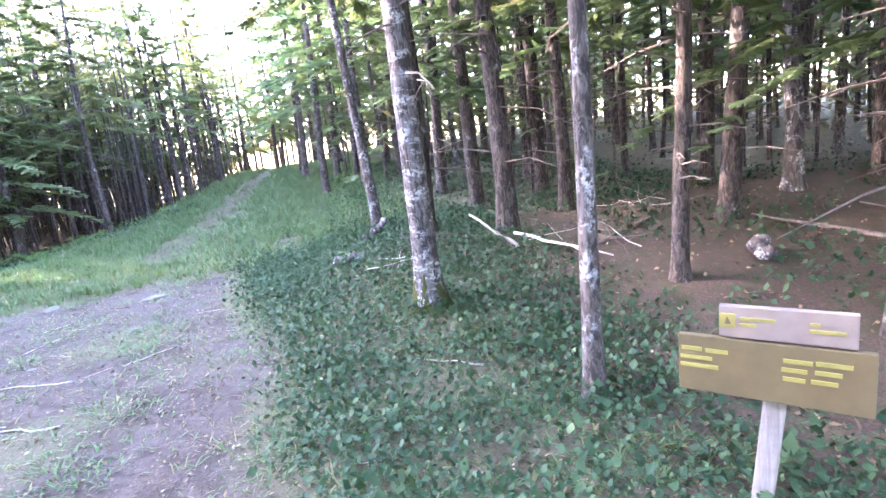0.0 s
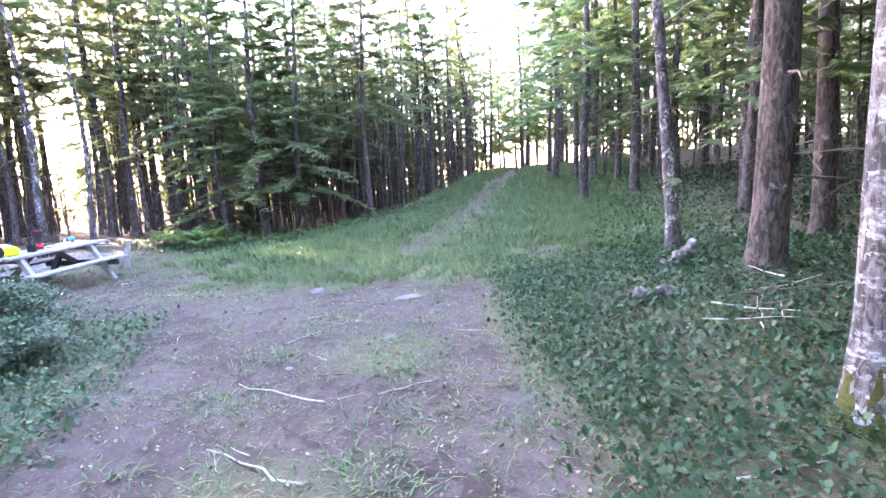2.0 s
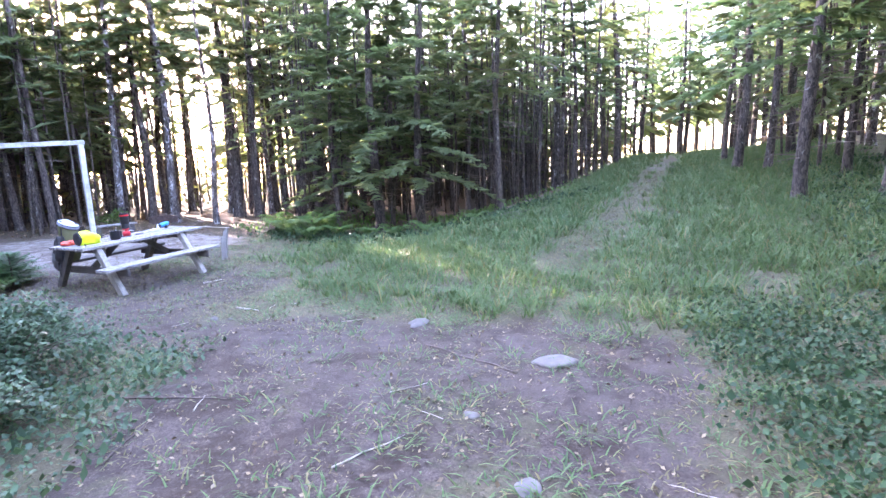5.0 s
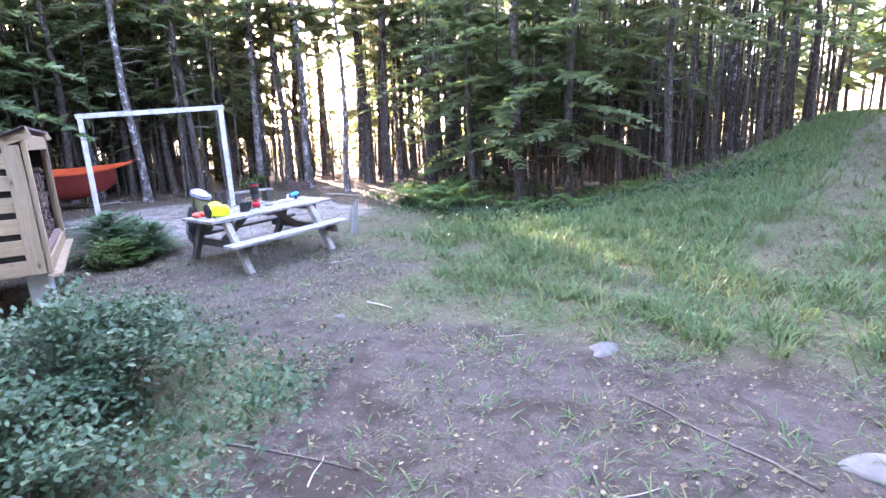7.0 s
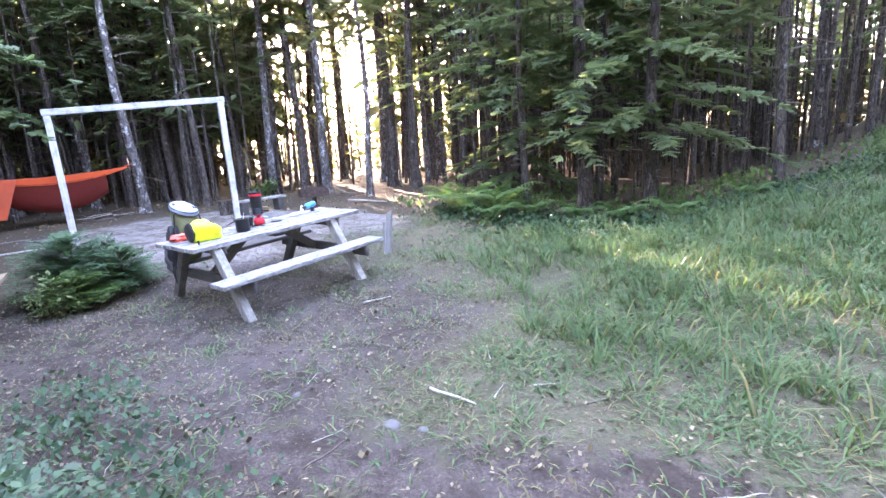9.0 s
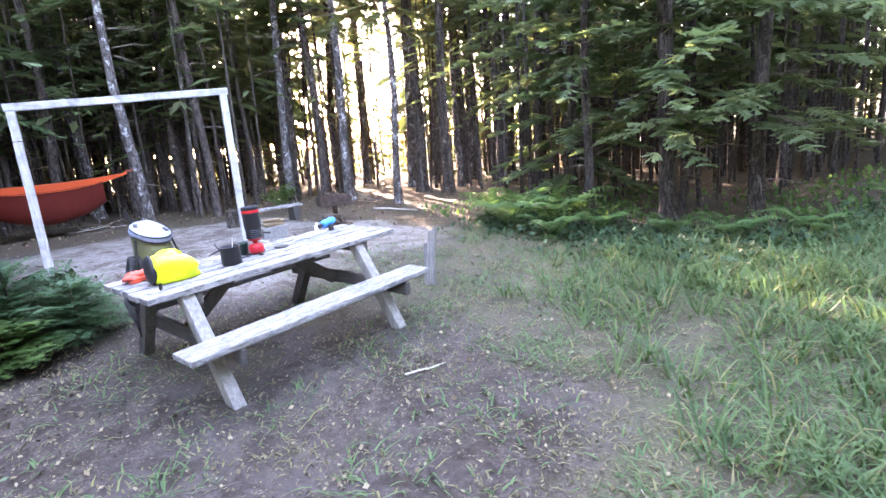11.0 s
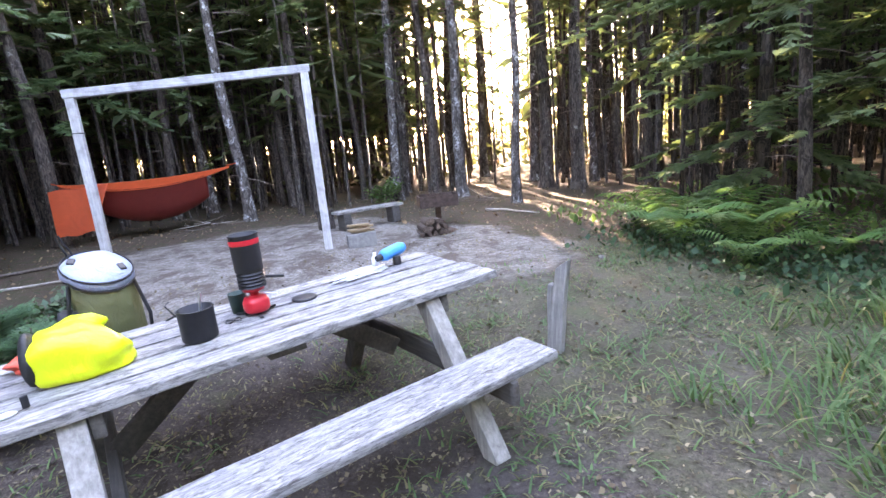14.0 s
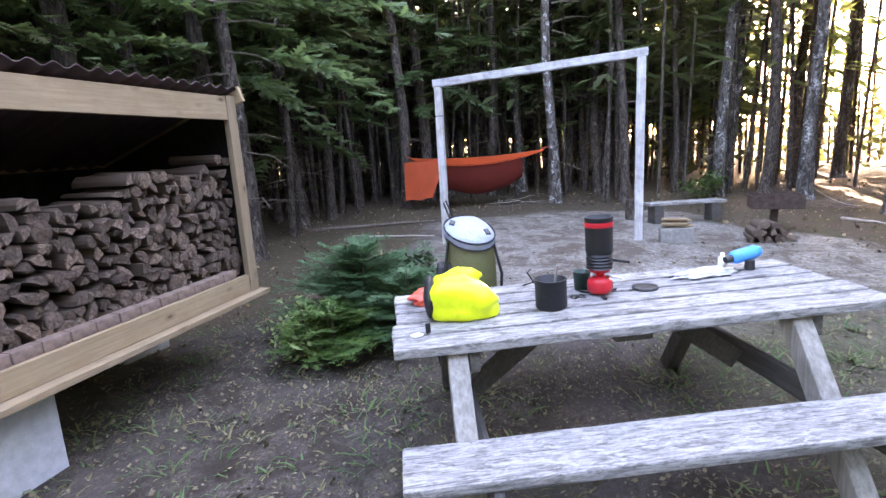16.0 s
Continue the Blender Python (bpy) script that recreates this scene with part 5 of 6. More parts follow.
def stove():
    ob = thing("camp_stove", on_table(1.02, 0.46, 0) @ Matrix.Diagonal((1.12, 1.12, 1.14, 1)), "canister stove with black and red cooking cup on red canister", "stove")
    can = part("canister", lathe_bm([(0, 0.012), (0.045, 0.012), (0.054, 0.022), (0.055, 0.055), (0.045, 0.075), (0.018, 0.082), (0, 0.083)], 28), M_RED, ob, "red gas canister", True)
    for k in range(3):
        a = 2.1 * k + 0.4
        part("foot", box_bm(0.075, 0.014, 0.008, pose(0.055 * math.cos(a), 0.055 * math.sin(a), 0.006, 0, 0, math.degrees(a)), 0.002), M_BLACK, can)
    part("burner", lathe_bm([(0.016, 0.08), (0.020, 0.10), (0.045, 0.105), (0.05, 0.125), (0.0, 0.13)], 24), M_RED, ob, "red burner collar", True)
    part("heat_exchanger", lathe_bm([(0.05, 0.118)] + [(0.052 if i % 2 else 0.058, 0.12 + 0.007 * i) for i in range(10)] + [(0.05, 0.19)], 28), M_POT, ob, "ribbed heat exchanger")
    cup = part("cup", lathe_bm([(0.052, 0.186), (0.058, 0.19), (0.059, 0.335), (0.062, 0.338), (0.061, 0.343), (0.055, 0.342), (0.054, 0.20), (0, 0.20)], 32), M_BLACK, ob, "black insulated cup", True)
    part("band", lathe_bm([(0.0595, 0.300), (0.0605, 0.303), (0.0605, 0.318), (0.0595, 0.321)], 32), M_RED, cup, "red band", True)
    part("cup_handle", box_bm(0.09, 0.02, 0.012, pose(0.10, 0.02, 0.135, 0, 14, 10), 0.004), M_BLACK, cup)
    part("valve", tube_bm([(0.02, -0.02, 0.09), (0.08, -0.05, 0.075)], (0.005, 0.004), 6), M_STEEL, can)
    single("plastic_mug", lathe_bm([(0, 0), (0.036, 0), (0.044, 0.095), (0.046, 0.097), (0.042, 0.096), (0.034, 0.006), (0, 0.006)], 24), M_GREENCUP, on_table(0.965, 0.57), "dark green plastic mug beside the stove", "mug", smooth=True)
    single("pot_lid", lathe_bm([(0, 0.004), (0.055, 0.004), (0.062, 0.0), (0.064, 0.003), (0.062, 0.010), (0.05, 0.011), (0.0, 0.009)], 28), M_BLACK, on_table(1.26, 0.48), "flat black round pot lid on the table", "lid", smooth=True)


def blue_tool():
    ob = thing("water_filter", on_table(1.90, 0.66, 8) @ Matrix.Diagonal((1.2, 1.2, 1.15, 1)), "bright blue plastic water filter on the table", "filter")
    part("filter_body", tube_bm([(-0.07, 0, 0.055), (-0.05, 0, 0.058), (0.05, 0, 0.072), (0.075, 0, 0.074)], (0.024, 0.032, 0.032, 0.022), 14), M_BLUE, ob, "", True)
    part("filter_cap", tube_bm([(0.0, -0.03, 0.045), (0.0, -0.03, 0.0)], (0.020, 0.022), 12), M_BLACK, ob, "black cap")
    part("filter_cap", tube_bm([(-0.10, 0, 0.05), (-0.07, 0, 0.055)], (0.016, 0.018), 12), M_BLACK, ob, "black cap")
    single("small_bottle", lathe_bm([(0, 0), (0.020, 0), (0.022, 0.01), (0.022, 0.055), (0.010, 0.07), (0.010, 0.085), (0, 0.086)], 18), M_WHITE, on_table(1.80, 0.70), "small white plastic bottle on the table", "bottle", smooth=True)
    bm = blob_bm(0.17, 0.075, 0.014, 0.6, 12, 4, 4, -0.004)
    single("water_bag", bm, M_CLEARBAG, on_table(1.66, 0.62, 10) @ pose(0, 0, 0.006), "flat crumpled clear-white plastic water bag", "bag", smooth=True)
    single("lighter", box_bm(0.022, 0.012, 0.045, pose(0, 0, 0.022), 0.004), M_BLACK, on_table(0.15, 0.17, 30), "tiny black lighter standing on the table corner", "lighter")
    single("tissue", blob_bm(0.028, 0.020, 0.008, 0.4, 4, 2, 3, -0.004), M_WHITE, on_table(0.10, 0.14) @ pose(0, 0, 0.005), "small white crumpled tissue on the table", "tissue", smooth=True)
    single("stove_wire", tube_bm([(0.90 + 0.035 * math.cos(t) - 0.9, 0.03 * math.sin(2 * t), 0.006) for t in np.linspace(0, 6.0, 16)], [0.003] * 16, 6), M_BLACK, on_table(0.90, 0.44), "thin black looped wire on the table", "wire")


dry_bag()
backpack()
cook_pot()
stove()
blue_tool()


def split_post():
    g = gz(-7.86, 9.98)
    ob = thing("wooden_post", pose(-7.86, 9.98, g, -3, 4, 20), "short split grey wooden post standing in grass", "post")
    bm = box_bm(0.09, 0.06, 0.68, pose(0, 0, 0.27), 0.012, 0.02, 7, 5)
    for v in bm.verts:
        if v.co.z > 0.5:
            v.co.z += 0.10 * v.co.x / 0.06 * 0.5
    part("post_body", bm, M_WOOD_LEG, ob)
    part("split_side", box_bm(0.035, 0.06, 0.52, pose(-0.058, 0.01, 0.20, 0, -2, 0), 0.008, 0.012, 5, 8), M_WOOD_LEG, ob)


split_post()

# ---- fire place ----
def fire_place():
    a, b = Vector((-13.7, 10.35, 0)), Vector((-13.95, 11.6, 0))
    yaw = math.degrees(math.atan2(b.y - a.y, b.x - a.x))
    g = gz(-13.8, 11.0)
    bench = thing("plank_bench", pose(-13.8, 11.0, g, 0, 0, yaw), "low grey plank bench beside the fire grill", "bench")
    part("plank", box_bm(1.35, 0.22, 0.045, pose(0, 0, 0.31, 1, 1, 0), 0.008, 0.006, 8, 2), M_WOOD_OLD, bench)
    for x in (-0.5, 0.5):
        part("support", box_bm(0.16, 0.24, 0.31, pose(x, 0, 0.135), 0.02, 0.015, 3, x), M_WOOD_DARK, bench)
    g = gz(-12.15, 10.2)
    single("concrete_block", box_bm(0.40, 0.20, 0.20, pose(0, 0, 0.095), 0.01, 0.006, 3, 0), M_CONCRETE_DARK, pose(-12.15, 10.22, g, 0, 0, 78), "grey concrete block with kindling on top", "block", "blocks by the fire")
    for i in range(4):
        single("kindling", box_bm(0.34 - 0.03 * (i % 2), 0.075, 0.028, None, 0.004, 0.006, 3, i), M_LUMBER, pose(-12.15 + 0.03 * math.sin(i * 2.2), 10.22 + 0.03 * math.cos(i * 3.1), g + 0.215 + 0.030 * i, 0, 0, 75 + 9 * math.sin(i * 2.0)), "pale split kindling board stacked on the block", "kindling", "kindling on the block")
    single("log_seat", tube_bm([(0, 0, -0.02), (0, 0, 0.34)], (0.15, 0.145), 16), M_BARK, pose(-14.25, 10.35, gz(-14.25, 10.35)), "upright dark log used as a seat", "log")
    gx, gy = -12.75, 11.80
    g = gz(gx, gy)
    grill = thing("fire_grill", pose(gx, gy, g, 0, 0, 70) @ Matrix.Diagonal((1.2, 1.15, 1.0, 1)), "rusty steel pedestal fire grill with a raised grate", "grill")
    part("pedestal", box_bm(0.075, 0.075, 0.42, pose(0, 0, 0.16), 0.006), M_RUST, grill)
    tray = part("tray", box_bm(0.52, 0.40, 0.02, pose(0, 0, 0.36), 0.004), M_RUST, grill)
    for dx, dy, sx, sy in ((-0.255, 0, 0.012, 0.40), (0.255, 0, 0.012, 0.40), (0, 0.195, 0.52, 0.012), (0, -0.195, 0.52, 0.012)):
        part("wall_plate", box_bm(sx, sy, 0.16, pose(dx, dy, 0.45), 0.003), M_RUST, tray)
    for i in range(9):
        part("grate_bar", tube_bm([(-0.10 + 0.03 * i, -0.14, 0.545), (-0.10 + 0.03 * i, 0.14, 0.585)], (0.005, 0.005), 6), M_RUST, grill)
    part("grate_handle", tube_bm([(0.05, 0.14, 0.585), (0.06, 0.20, 0.72)], (0.007, 0.007), 6), M_RUST, grill)
    rr = random.Random(4)
    for i in range(13):
        lay, k = (0, i) if i < 6 else ((1, i - 6) if i < 10 else (2, i - 10))
        px, py = -12.10 + 0.02 * rr.uniform(-1, 1), 11.12 + 0.10 * k + 0.05 * lay
        ob = new("split_log", LOGS[i % 18])
        ob.matrix_world = pose(px, py, gz(px, py) + 0.05 + 0.085 * lay, rr.uniform(-5, 5), rr.uniform(0, 360), 80 + rr.uniform(-12, 12)) @ Matrix.Diagonal((0.12, 0.30, 0.12, 1))
        tagged(ob, "short split log in a small pile by the grill", "firewood", "logs by the grill")


M_CONCRETE_DARK = plain_material("old_concrete", (0.22, 0.21, 0.20), 0.9, 0, 0.25, 20, 0.4, 0.2)
fire_place()

# ---- hammock ----
def hammock():
    p0, p1 = Vector((-18.15, 6.10, 1.30)), Vector((-17.62, 9.42, 1.36))
    ob = thing("hammock", pose(0, 0, 0), "orange-red camping hammock with dark net slung between trees", "hammock")
    n, k = 26, 10
    side = Vector(((p1 - p0).y, -(p1 - p0).x, 0)).normalized()

    def sheet(drop, wide, lift, u0, u1):
        vs = []
        for i in range(n + 1):
            u = u0 + (u1 - u0) * i / n
            c = p0.lerp(p1, u)
            open_ = math.sin(math.pi * u) ** 0.7
            for j in range(k + 1):
                a = -1 + 2 * j / k
                z = c.z - drop * open_ * (1 - 0.85 * abs(a) ** 2.2) + lift * open_ * abs(a)
                q = c + side * (wide * open_ * a)
                vs.append((q.x, q.y, z - 0.12 * open_ + 0.012 * noise.noise(Vector((i * 0.6, j * 0.8, drop)))))
        fs = [(i * (k + 1) + j, i * (k + 1) + j + 1, (i + 1) * (k + 1) + j + 1, (i + 1) * (k + 1) + j) for i in range(n) for j in range(k)]
        return vs, fs

    v, f = sheet(0.86, 0.46, 0.0, 0.02, 0.82)
    part_of = new("hammock_body", mesh_of("hammock_body", v, f, M_DARKRED, True))
    part_of.parent = ob
    tagged(part_of, "dark red fabric body")
    v, f = sheet(-0.02, 0.50, -0.16, 0.0, 0.97)
    top = new("fly_sheet", mesh_of("fly_sheet", v, f, M_ORANGE, True))
    top.parent = ob
    tagged(top, "bright orange fly sheet")
    vs = []
    for i in range(9):
        for j in range(7):
            a, b = i / 8, j / 6
            q = p0.lerp(p1, -0.02 + 0.30 * a * (1 - 0.35 * b))
            vs.append((q.x + 0.55 + 0.15 * b, q.y, 1.18 - 0.88 * b + 0.05 * a + 0.02 * math.sin(9 * a)))
    fs = [(i * 7 + j, i * 7 + j + 1, (i + 1) * 7 + j + 1, (i + 1) * 7 + j) for i in range(8) for j in range(6)]
    fl = new("side_panel", mesh_of("side_panel", vs, fs, M_ORANGE, True))
    fl.parent = ob
    tagged(fl, "orange hanging side panel")
    part("rope", tube_bm([p0.lerp(p1, 0.955), p1 + Vector((0.0, 0.10, 0.03))], (0.012, 0.010), 6), M_ORANGE, ob)
    part("rope", tube_bm([p0, Vector((-18.25, 5.95, 1.36))], (0.012, 0.010), 6), M_ORANGE, ob)


hammock()


# ---- sign by the start ----
def trail_sign():
    a, b = Vector((4.030, 1.070, 0)), Vector((4.445, 0.645, 0))
    d = b - a
    yaw = math.degrees(math.atan2(d.y, d.x))
    c = (a + b) / 2
    g = gz(c.x, c.y)
    sg = thing("trail_sign", pose(c.x, c.y, -0.10, 0, 0, yaw), "brown wooden trail sign with yellow lettering on a post", "sign")
    W = d.length
    part("post", box_bm(0.075, 0.06, 0.98 - g + 0.1, pose(-0.01, 0.045, (0.98 + g - 0.1) / 2, 0, 5, 0), 0.008, 0.004, 5, 2), M_WOOD_LEG, sg)
    main = part("main_board", box_bm(W, 0.03, 0.225, pose(0, 0, 1.02), 0.004), M_SIGN, sg)
    upper = part("upper_board", box_bm(W * 0.68, 0.03, 0.12, pose(0.045, 0.002, 1.20), 0.004), M_SIGN_TOP, sg, "grey-brown upper board")
    bars = [(-0.25, 1.08, 0.07), (-0.165, 1.078, 0.075), (-0.235, 1.045, 0.11), (-0.225, 1.012, 0.13), (0.085, 1.075, 0.085), (0.185, 1.078, 0.10), (0.075, 1.042, 0.075), (0.17, 1.045, 0.075), (0.075, 1.008, 0.065), (0.16, 1.010, 0.075)]
    for x, z, w in bars:
        part("lettering", box_bm(w, 0.004, 0.016, pose(x, -0.0165, z), 0.001), M_YELLOW, main, "yellow lettering too worn to read")
    for x, z, w in ((-0.035, 1.215, 0.11), (-0.065, 1.192, 0.05), (0.13, 1.215, 0.03), (0.165, 1.192, 0.10)):
        part("lettering", box_bm(w, 0.004, 0.012, pose(x, -0.0145, z), 0.001), M_YELLOW, upper, "yellow lettering too worn to read")
    part("emblem", box_bm(0.052, 0.004, 0.052, pose(-0.13, -0.0145, 1.205), 0.001), M_YELLOW, upper, "square yellow emblem")
    bm = lathe_bm([(0, 0), (0.014, 0), (0.002, 0.026), (0, 0.027)], 3)
    bm.transform(pose(-0.13, -0.019, 1.193) @ Matrix.Diagonal((1, 0.15, 1, 1)))
    part("emblem_mark", bm, M_SIGN, upper)


trail_sign()


# ---- bushes, ferns, saplings ----
def leafy_bush(x, y, rx, ry, h, count, seed, mat, label, leaf=(0.03, 0.06), needles=False, stems=26, name="bush"):
    """Stems from one root, with leaves thickest on the outside."""
    rng = np.random.default_rng(seed)
    g = gz(x, y)
    ob = thing(name, pose(x, y, g), label, "bush")
    sv, sf = [], []
    tips = []
    for i in range(stems):
        a, q = rng.uniform(0, 6.28), rng.random() ** 0.6
        tip = Vector((rx * q * math.cos(a), ry * q * math.sin(a), h * (0.45 + 0.55 * (1 - q * q)) * rng.uniform(0.75, 1.05)))
        mid = tip * 0.5 + Vector((0, 0, 0.12 * h))
        v, f = tube([(0.25 * tip.x, 0.25 * tip.y, -0.03), mid, tip], (0.010, 0.006, 0.002), 4, False)
        o = len(sv)
        sv += v
        sf += [tuple(k + o for k in t) for t in f]
        tips.append((mid, tip))
    st = tagged(new("stem_growth", mesh_of("stem_growth", sv, sf, M_TWIG)), kind="stuff")
    st.parent = ob
    n = count
    pick = rng.integers(0, stems, n)
    s = rng.random(n) ** 0.6
    mids = np.array([tuple(m) for m, _ in tips])[pick]
    ends = np.array([tuple(t) for _, t in tips])[pick]
    p = mids * (1 - s)[:, None] * 1.0 + ends * s[:, None]
    low = rng.random(n) < 0.3
    p[low] = mids[low] * rng.uniform(0.3, 1.0, (low.sum(), 1))
    p += rng.normal(0, 0.07 if not needles else 0.05, (n, 3)) * np.array([1, 1, 0.7])
    p[:, 2] = np.maximum(p[:, 2], 0.02)
    az = rng.uniform(0, 6.28, n)
    d = np.stack([np.cos(az), np.sin(az), rng.normal(0.1, 0.45, n)], 1)
    out = p - np.array([0, 0, 0.3 * h])
    d = d + 0.5 * out / (np.linalg.norm(out, axis=1)[:, None] + 0.05)
    d /= np.linalg.norm(d, axis=1)[:, None]
    sd = np.cross(d, [0, 0, 1.0]) + rng.normal(0, 0.3, (n, 3))
    sd /= np.linalg.norm(sd, axis=1)[:, None]
    L = rng.uniform(leaf[0], leaf[1], n)[:, None]
    wd = 0.30 if not needles else 0.10
    v = np.stack([p, p + d * L * 0.5 + sd * L * wd, p + d * L, p + d * L * 0.5 - sd * L * wd], 1).reshape(-1, 3)
    me = bpy.data.meshes.new("foliage")
    me.from_pydata(v.tolist(), [], np.arange(len(v)).reshape(-1, 4).tolist())
    me.materials.append(mat)
    lv = new("foliage", me)
    lv.parent = ob
    return ob


leafy_bush(-4.35, 5.05, 0.80, 0.75, 0.85, 9000, 61, M_BUSH, "dense bluish-green leafy bush beside the path", (0.03, 0.065), False, 60)
leafy_bush(-3.45, 4.45, 0.70, 0.60, 0.55, 4200, 62, M_BUSH, "low bluish-green bush spilling onto the path", (0.03, 0.06), False, 34)
leafy_bush(-5.1, 4.1, 0.9, 0.8, 0.90, 6500, 66, M_BUSH, "dense green leafy bush near the shed", (0.03, 0.065), False, 46)
def young_fir(x, y, h, spread, seed, mat, label):
    """A young fir: a thin stem and flat tiers of short-needled twigs."""
    rng = np.random.default_rng(seed)
    ob = thing("young_fir", pose(x, y, gz(x, y)), label, "tree")
    part("stem", tube_bm([(0, 0, -0.03), (0.01, 0.01, h * 0.5), (0, 0, h)], (0.018, 0.012, 0.004), 7), M_TWIG, ob)
    quads = []
    for i in range(int(78 * spread / 0.6)):
        t = rng.random() ** 1.2
        z, a = 0.08 + (h - 0.12) * t, rng.uniform(0, 6.28)
        L = (spread * (1 - t) ** 0.7 + 0.08) * rng.uniform(0.7, 1.1)
        out, side = np.array([math.cos(a), math.sin(a), 0.12 + 0.35 * t]), np.array([-math.sin(a), math.cos(a), 0.0])
        twigs = [(np.array([0, 0, z]), out, L)]
        for s in np.arange(0.25, 0.98, 0.075 / max(L, 0.2)):
            for sg in (-1, 1):
                d = out * 0.75 + side * sg * 0.75 + [0, 0, rng.normal(-0.05, 0.12)]
                twigs.append((np.array([0, 0, z]) + out * L * s - [0, 0, 0.16 * (L * s) ** 2], d / np.linalg.norm(d), (0.06 + 0.34 * L * (1 - s)) * rng.uniform(0.7, 1.2)))
        for p, d, l in twigs:
            m = max(3, int(l / 0.019))
            u = np.linspace(0.05, 1, m)[:, None]
            q = p + d * l * u
            w = np.cross(d, [0, 0, 1.0])
            w /= np.linalg.norm(w)
            for sg in (-1, 1):
                nd = d * 0.55 + w * sg * 0.85 + rng.normal(0, 0.14, (m, 3)) + [0, 0, 0.12]
                ln = 0.026 * (0.8 + 0.4 * rng.random((m, 1)))
                wid = d * 0.008
                quads.append(np.stack([q - wid, q + wid, q + nd * ln + wid * 0.8, q + nd * ln - wid * 0.8], 1))
    v = np.concatenate(quads).reshape(-1, 3)
    me = bpy.data.meshes.new("foliage")
    me.from_pydata(v.tolist(), [], np.arange(len(v)).reshape(-1, 4).tolist())
    me.materials.append(mat)
    new("foliage", me).parent = ob
    return ob


young_fir(-9.62, 6.60, 0.74, 0.80, 63, M_FIR, "young bushy green fir beside the firewood shed")
young_fir(-9.30, 7.02, 0.55, 0.50, 68, M_FIR, "small green fir growing beside the table")
young_fir(-8.98, 6.48, 0.40, 0.46, 69, M_NEEDLE_FRESH, "low light green fir in front of the shed")
leafy_bush(-8.95, 6.30, 0.30, 0.28, 0.42, 700, 64, M_PALELEAF, "light green leafy shrub beside the firewood shed", (0.03, 0.065), False, 20)
leafy_bush(-10.2, 7.05, 0.35, 0.35, 0.55, 900, 65, M_BUSH, "sparse grey-green shrub behind the table", (0.04, 0.08), False, 18)
leafy_bush(-17.0, 12.7, 0.5, 0.5, 0.6, 700, 67, M_NEEDLE_FRESH, "small green sapling at the foot of a trunk", (0.06, 0.12), False, 16, "sapling")


def fern(x, y, size, fronds, seed):
    rng = np.random.default_rng(seed)
    ob = thing("fern", pose(x, y, gz(x, y)), "green fern with arching fronds at the forest edge", "fern", "ferns at the forest edge")
    for i in range(fronds):
        az, L = i * 2.399 + rng.normal(0, 0.2), size * rng.uniform(0.75, 1.1)
        vs, fs = [], []
        a = Vector((math.cos(az), math.sin(az), 0))
        b = Vector((-math.sin(az), math.cos(az), 0))
        m = 15
        for j in range(m):
            s = (j + 1) / m
            c = a * (L * s * 0.85) + Vector((0, 0, L * (1.45 * s - 0.95 * s * s)))
            w = L * 0.26 * math.sin(math.pi * min(1, s * 0.9 + 0.08)) ** 0.8
            t = L / m * 0.48
            for sg in (-1, 1):
                o = len(vs)
                vs += [c - a * t * 0.5, c + b * sg * w * 0.55 + a * t * 0.5 - Vector((0, 0, w * 0.08)), c + b * sg * w + a * t * 1.6 - Vector((0, 0, w * 0.3)), c + a * t]
                fs.append((o, o + 1, o + 2, o + 3) if sg > 0 else (o + 3, o + 2, o + 1, o))
        fr = new("frond", mesh_of("frond", vs, fs, M_FERN))
        fr.parent = ob


for i, (x, y, s) in enumerate([(-9.1, 12.9, 1.0), (-8.5, 13.2, 1.05), (-9.7, 13.3, 0.9), (-7.7, 13.2, 0.7), (-8.1, 12.6, 0.6), (-6.7, 13.2, 0.5), (-5.9, 13.1, 0.55), (-5.2, 13.4, 0.55), (-4.5, 14.4, 0.5), (-10.1, 14.0, 0.8), (-5.0, 13.2, 0.4), (-9.0, 14.1, 0.8)]):
    fern(x, y, s, 11, 70 + i)


# ---- stones, sticks, stumps ----
def stone(x, y, sx, sy, sz, seed, label):
    bm = blob_bm(sx, sy, sz, 0.35, seed, 3, 1.3)
    single("stone", bm, M_STONE, pose(x, y, gz(x, y) - sz * 0.35, 0, 0, seed * 40), label, "stone", "stones in the ground", "", True)


stone(-0.30, 7.36, 0.20, 0.13, 0.05, 1, "flat pale grey stone set in the dirt path")
stone(-2.02, 7.98, 0.17, 0.11, 0.05, 2, "pale grey stone half sunk in grass")
stone(0.08, 5.68, 0.09, 0.07, 0.035, 3, "small grey stone in the path")
stone(-0.53, 4.78, 0.05, 0.04, 0.02, 4, "small pale stone in the path")
stone(-4.42, 7.18, 0.07, 0.05, 0.04, 5, "small white stone on trampled dirt")
stone(-4.25, 7.26, 0.035, 0.03, 0.02, 6, "small white stone on trampled dirt")
stone(-5.2, 7.0, 0.04, 0.03, 0.02, 7, "small white stone on trampled dirt")
stone(-0.52, 6.24, 0.06, 0.045, 0.03, 9, "small grey stone in the path")
stone(-9.4, 12.0, 0.07, 0.05, 0.03, 8, "small pale stone on gravel")


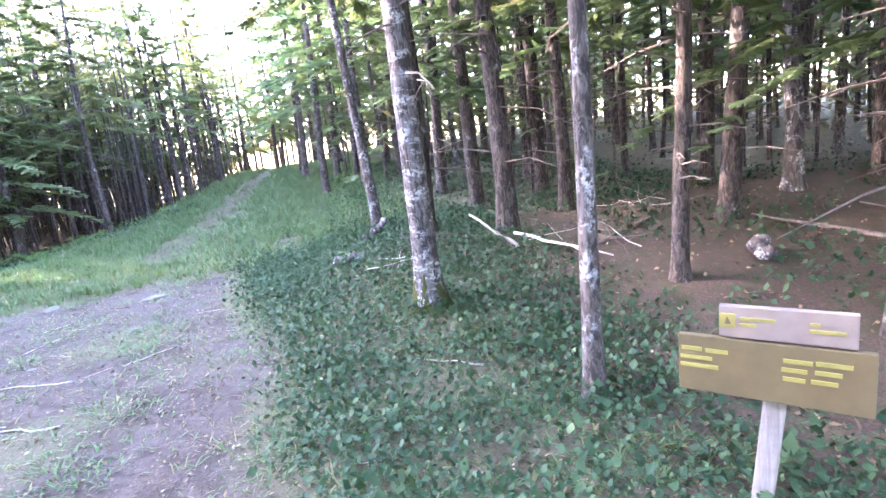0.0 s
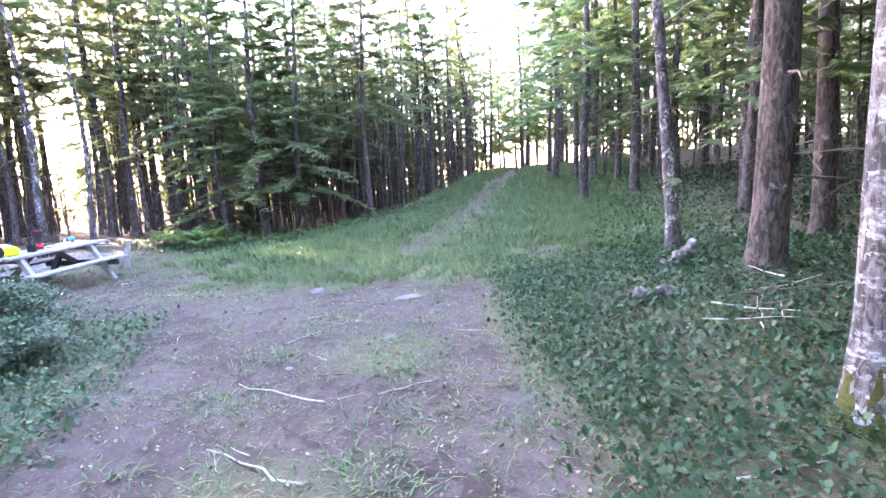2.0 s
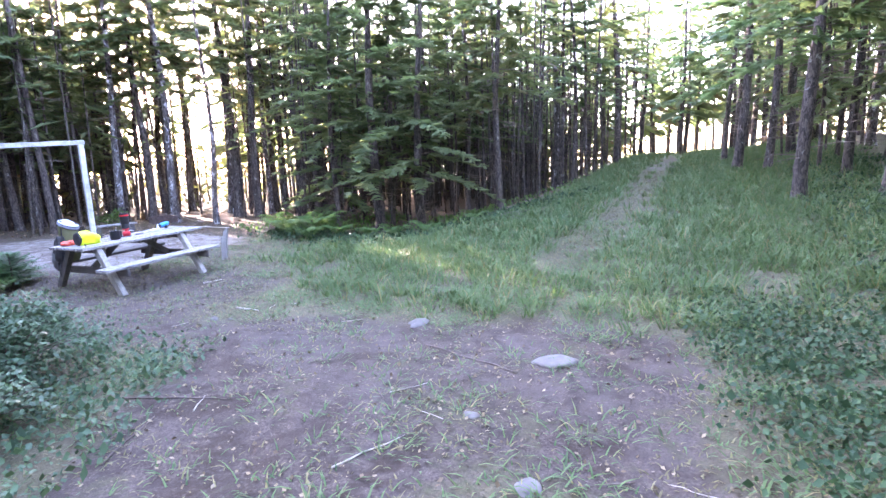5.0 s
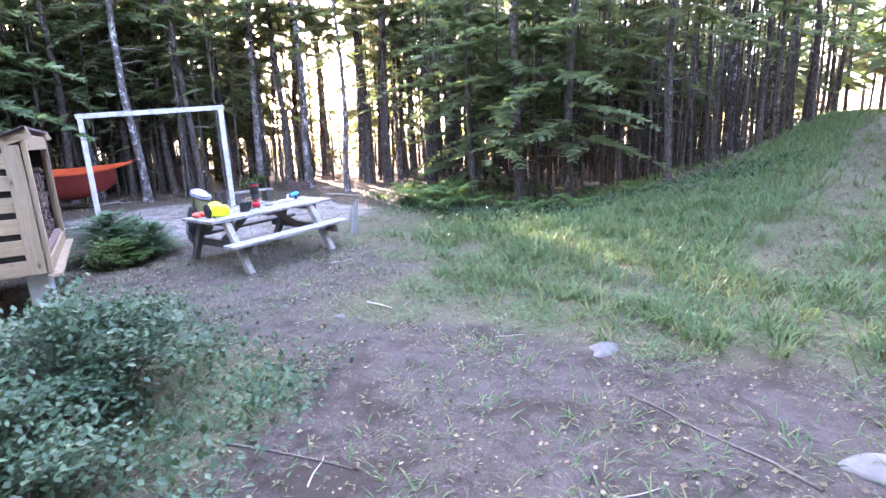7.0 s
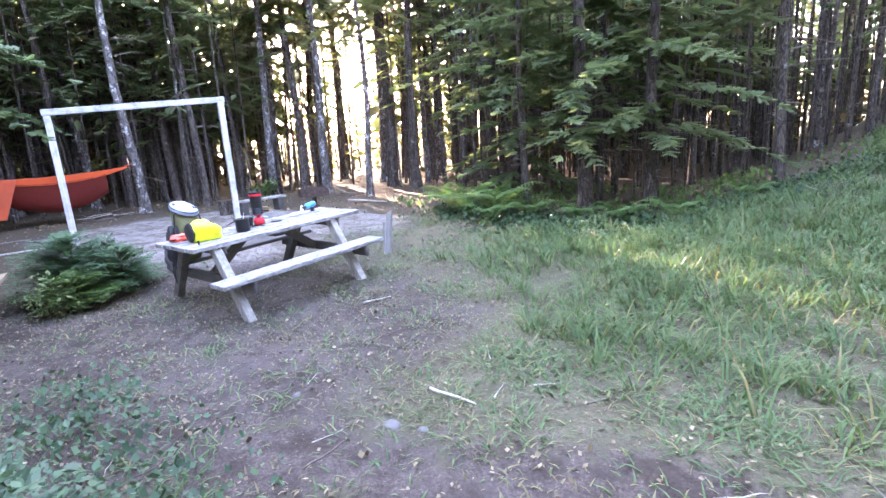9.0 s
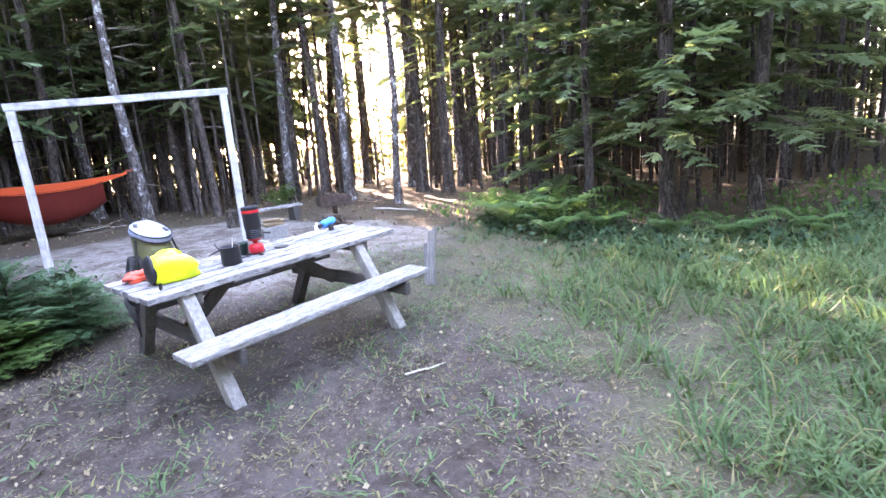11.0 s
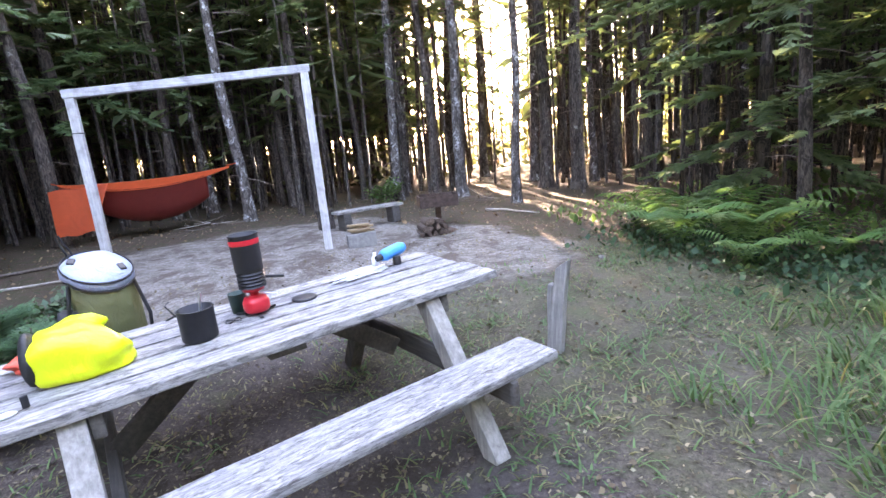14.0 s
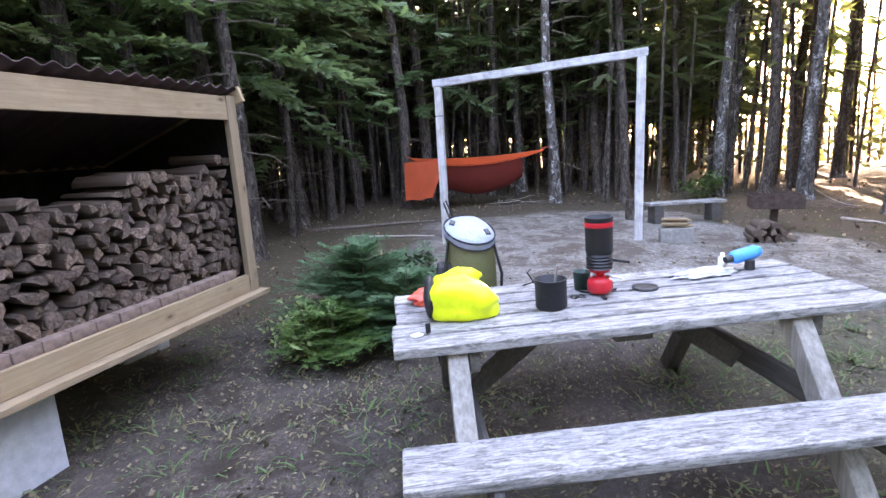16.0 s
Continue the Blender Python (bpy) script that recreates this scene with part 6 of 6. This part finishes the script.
def stick(x, y, length, yaw, r, seed, mat=None, label="thin bleached fallen stick on the ground", lift=0.0, tilt=0.0):
    rr = random.Random(seed)
    pts = []
    for i in range(6):
        s = i / 5 - 0.5
        px, py = x + s * length * math.cos(radians(yaw)), y + s * length * math.sin(radians(yaw))
        px += rr.uniform(-1, 1) * 0.03 * length
        py += rr.uniform(-1, 1) * 0.03 * length
        pts.append((px - x, py - y, gz(px, py) + r * 0.8 + lift + tilt * (i / 5)))
    single("stick", tube_bm(pts, [r * (1 - 0.12 * i) for i in range(6)], 7), mat or M_STICK, pose(x, y, 0), label, "stick", "sticks on the ground", "", True)


stick(-0.32, 4.30, 1.0, 165, 0.010, 1)
stick(0.10, 3.35, 0.9, 160, 0.010, 2)
stick(0.70, 4.50, 0.5, 40, 0.008, 3)
stick(-0.86, 5.60, 0.5, 70, 0.007, 4)
stick(-2.80, 5.60, 0.9, 25, 0.008, 5, M_TWIG, "thin dark fallen twig on the dirt")
stick(-2.49, 5.10, 0.6, 120, 0.008, 6, M_TWIG, "thin dark fallen twig on the dirt")
stick(-4.35, 7.62, 0.36, 8, 0.014, 7, None, "short white peeled stick in the grass")
stick(-6.38, 8.6, 0.32, 75, 0.013, 8, None, "short white peeled stick beside the table")
stick(-1.02, 7.20, 1.1, 160, 0.009, 9, M_TWIG, "thin dark fallen twig on the dirt")
stick(3.37, 2.80, 0.5, 150, 0.009, 10)
stick(2.93, 3.50, 0.6, 20, 0.008, 11)
stick(4.97, 4.60, 1.7, -75, 0.022, 12, M_STICK, "long bare fallen branch lying under the trees", 0.12, 0.10)
stick(4.44, 5.30, 0.7, 130, 0.030, 13, M_STICK, "broken bleached branch under the trees", 0.05, 0.35)
stick(3.73, 5.60, 1.3, 5, 0.006, 14, M_TWIG, "thin bare fallen branch lying under the trees", 0.12, 0.1)
stick(6.20, 5.20, 1.6, 30, 0.030, 15, M_TWIG, "dark fallen branch on the forest floor")
stick(7.77, 4.00, 1.8, 100, 0.035, 16, M_TWIG, "dark fallen branch on the forest floor")
stick(-15.2, 5.6, 2.6, 100, 0.04, 17, M_TWIG, "long fallen trunk on the forest floor")
stick(-13.9, 6.2, 1.6, 70, 0.025, 18, M_STICK, "long fallen branch on the forest floor")
stick(-12.9, 13.4, 1.2, 20, 0.025, 19, M_STICK, "pale fallen branch beyond the gravel")
rs = random.Random(21)
for i in range(120):
    x, y = rs.uniform(-7, 4.5), rs.uniform(0.8, 8.5)
    stick(x, y, rs.uniform(0.10, 0.35), rs.uniform(0, 180), rs.uniform(0.003, 0.006), 200 + i, rs.choice((M_STICK, M_TWIG)), "short broken twig on the ground")


def rotten_log(x, y, length, r, yaw, tilt, seed, label):
    pts = [(length * (i / 6 - 0.5), 0.02 * math.sin(i * 1.7 + seed), 0.02 * math.cos(i * 2.3)) for i in range(7)]
    bm = tube_bm(pts, [r * (1 + 0.22 * math.sin(i * 1.9 + seed)) for i in range(7)], 12)
    for v in bm.verts:
        v.co += noise.noise_vector(v.co * 7 + Vector((seed, 0, 0))) * r * 0.5
    single("rotten_log", bm, M_BARK_GREY, pose(x, y, gz(x, y) + r * 0.7 + 0.5 * length * math.sin(radians(abs(tilt))), 0, -tilt, yaw), label, "log", "rotten logs", "", True)


rotten_log(2.70, 6.12, 0.46, 0.075, 15, 4, 1, "short rotten grey log in the leaves")
rotten_log(3.08, 7.42, 0.50, 0.065, 40, 28, 2, "broken rotten log end sticking up")
rotten_log(6.63, 3.60, 0.34, 0.09, 60, 8, 3, "rotten brown stump under the trees")
rotten_log(7.98, 2.40, 0.3, 0.08, 10, 10, 4, "rotten brown stump under the trees")


def brush_pile(x, y, count, reach, seed, label):
    """A loose heap of thin dead branches."""
    ob = thing("brush_pile", pose(x, y, gz(x, y)), label, "branches", "heaps of dead branches")
    r = random.Random(seed)
    for i in range(count):
        a, L = r.uniform(0, 360), reach * r.uniform(0.4, 1.0)
        pts = []
        bx, by = r.uniform(-0.3, 0.3) * reach, r.uniform(-0.3, 0.3) * reach
        lift, tilt = r.uniform(0.0, 0.12), r.uniform(-0.1, 0.35)
        for k in range(5):
            s = k / 4 - 0.4
            px = bx + s * L * math.cos(radians(a)) + r.uniform(-1, 1) * 0.04 * L
            py = by + s * L * math.sin(radians(a)) + r.uniform(-1, 1) * 0.04 * L
            pts.append((px, py, gz(x + px, y + py) - gz(x, y) + 0.012 + lift + max(0, tilt * s * L)))
        q = r.uniform(0.004, 0.011)
        part("branch", tube_bm(pts, [q * (1 - 0.18 * k) for k in range(5)], 6), r.choice((M_TWIG, M_TWIG, M_TWIG, M_STICK)), ob)


brush_pile(3.63, 6.15, 16, 1.1, 301, "heap of thin dead branches under the trees")
brush_pile(3.27, 5.30, 9, 0.8, 302, "few dead branches in the low leaves")
brush_pile(5.47, 4.80, 12, 1.2, 303, "heap of thin dead branches on the forest floor")
brush_pile(-3.5, 14.3, 16, 0.9, 304, "reddish dry brush at the edge of the spruces")
brush_pile(6.98, 6.40, 12, 1.3, 305, "heap of thin dead branches on the forest floor")
brush_pile(-17.3, 8.6, 12, 1.4, 306, "scattered dead branches beyond the gravel")
brush_pile(-15.0, 14.0, 12, 1.3, 307, "scattered dead branches beyond the gravel")
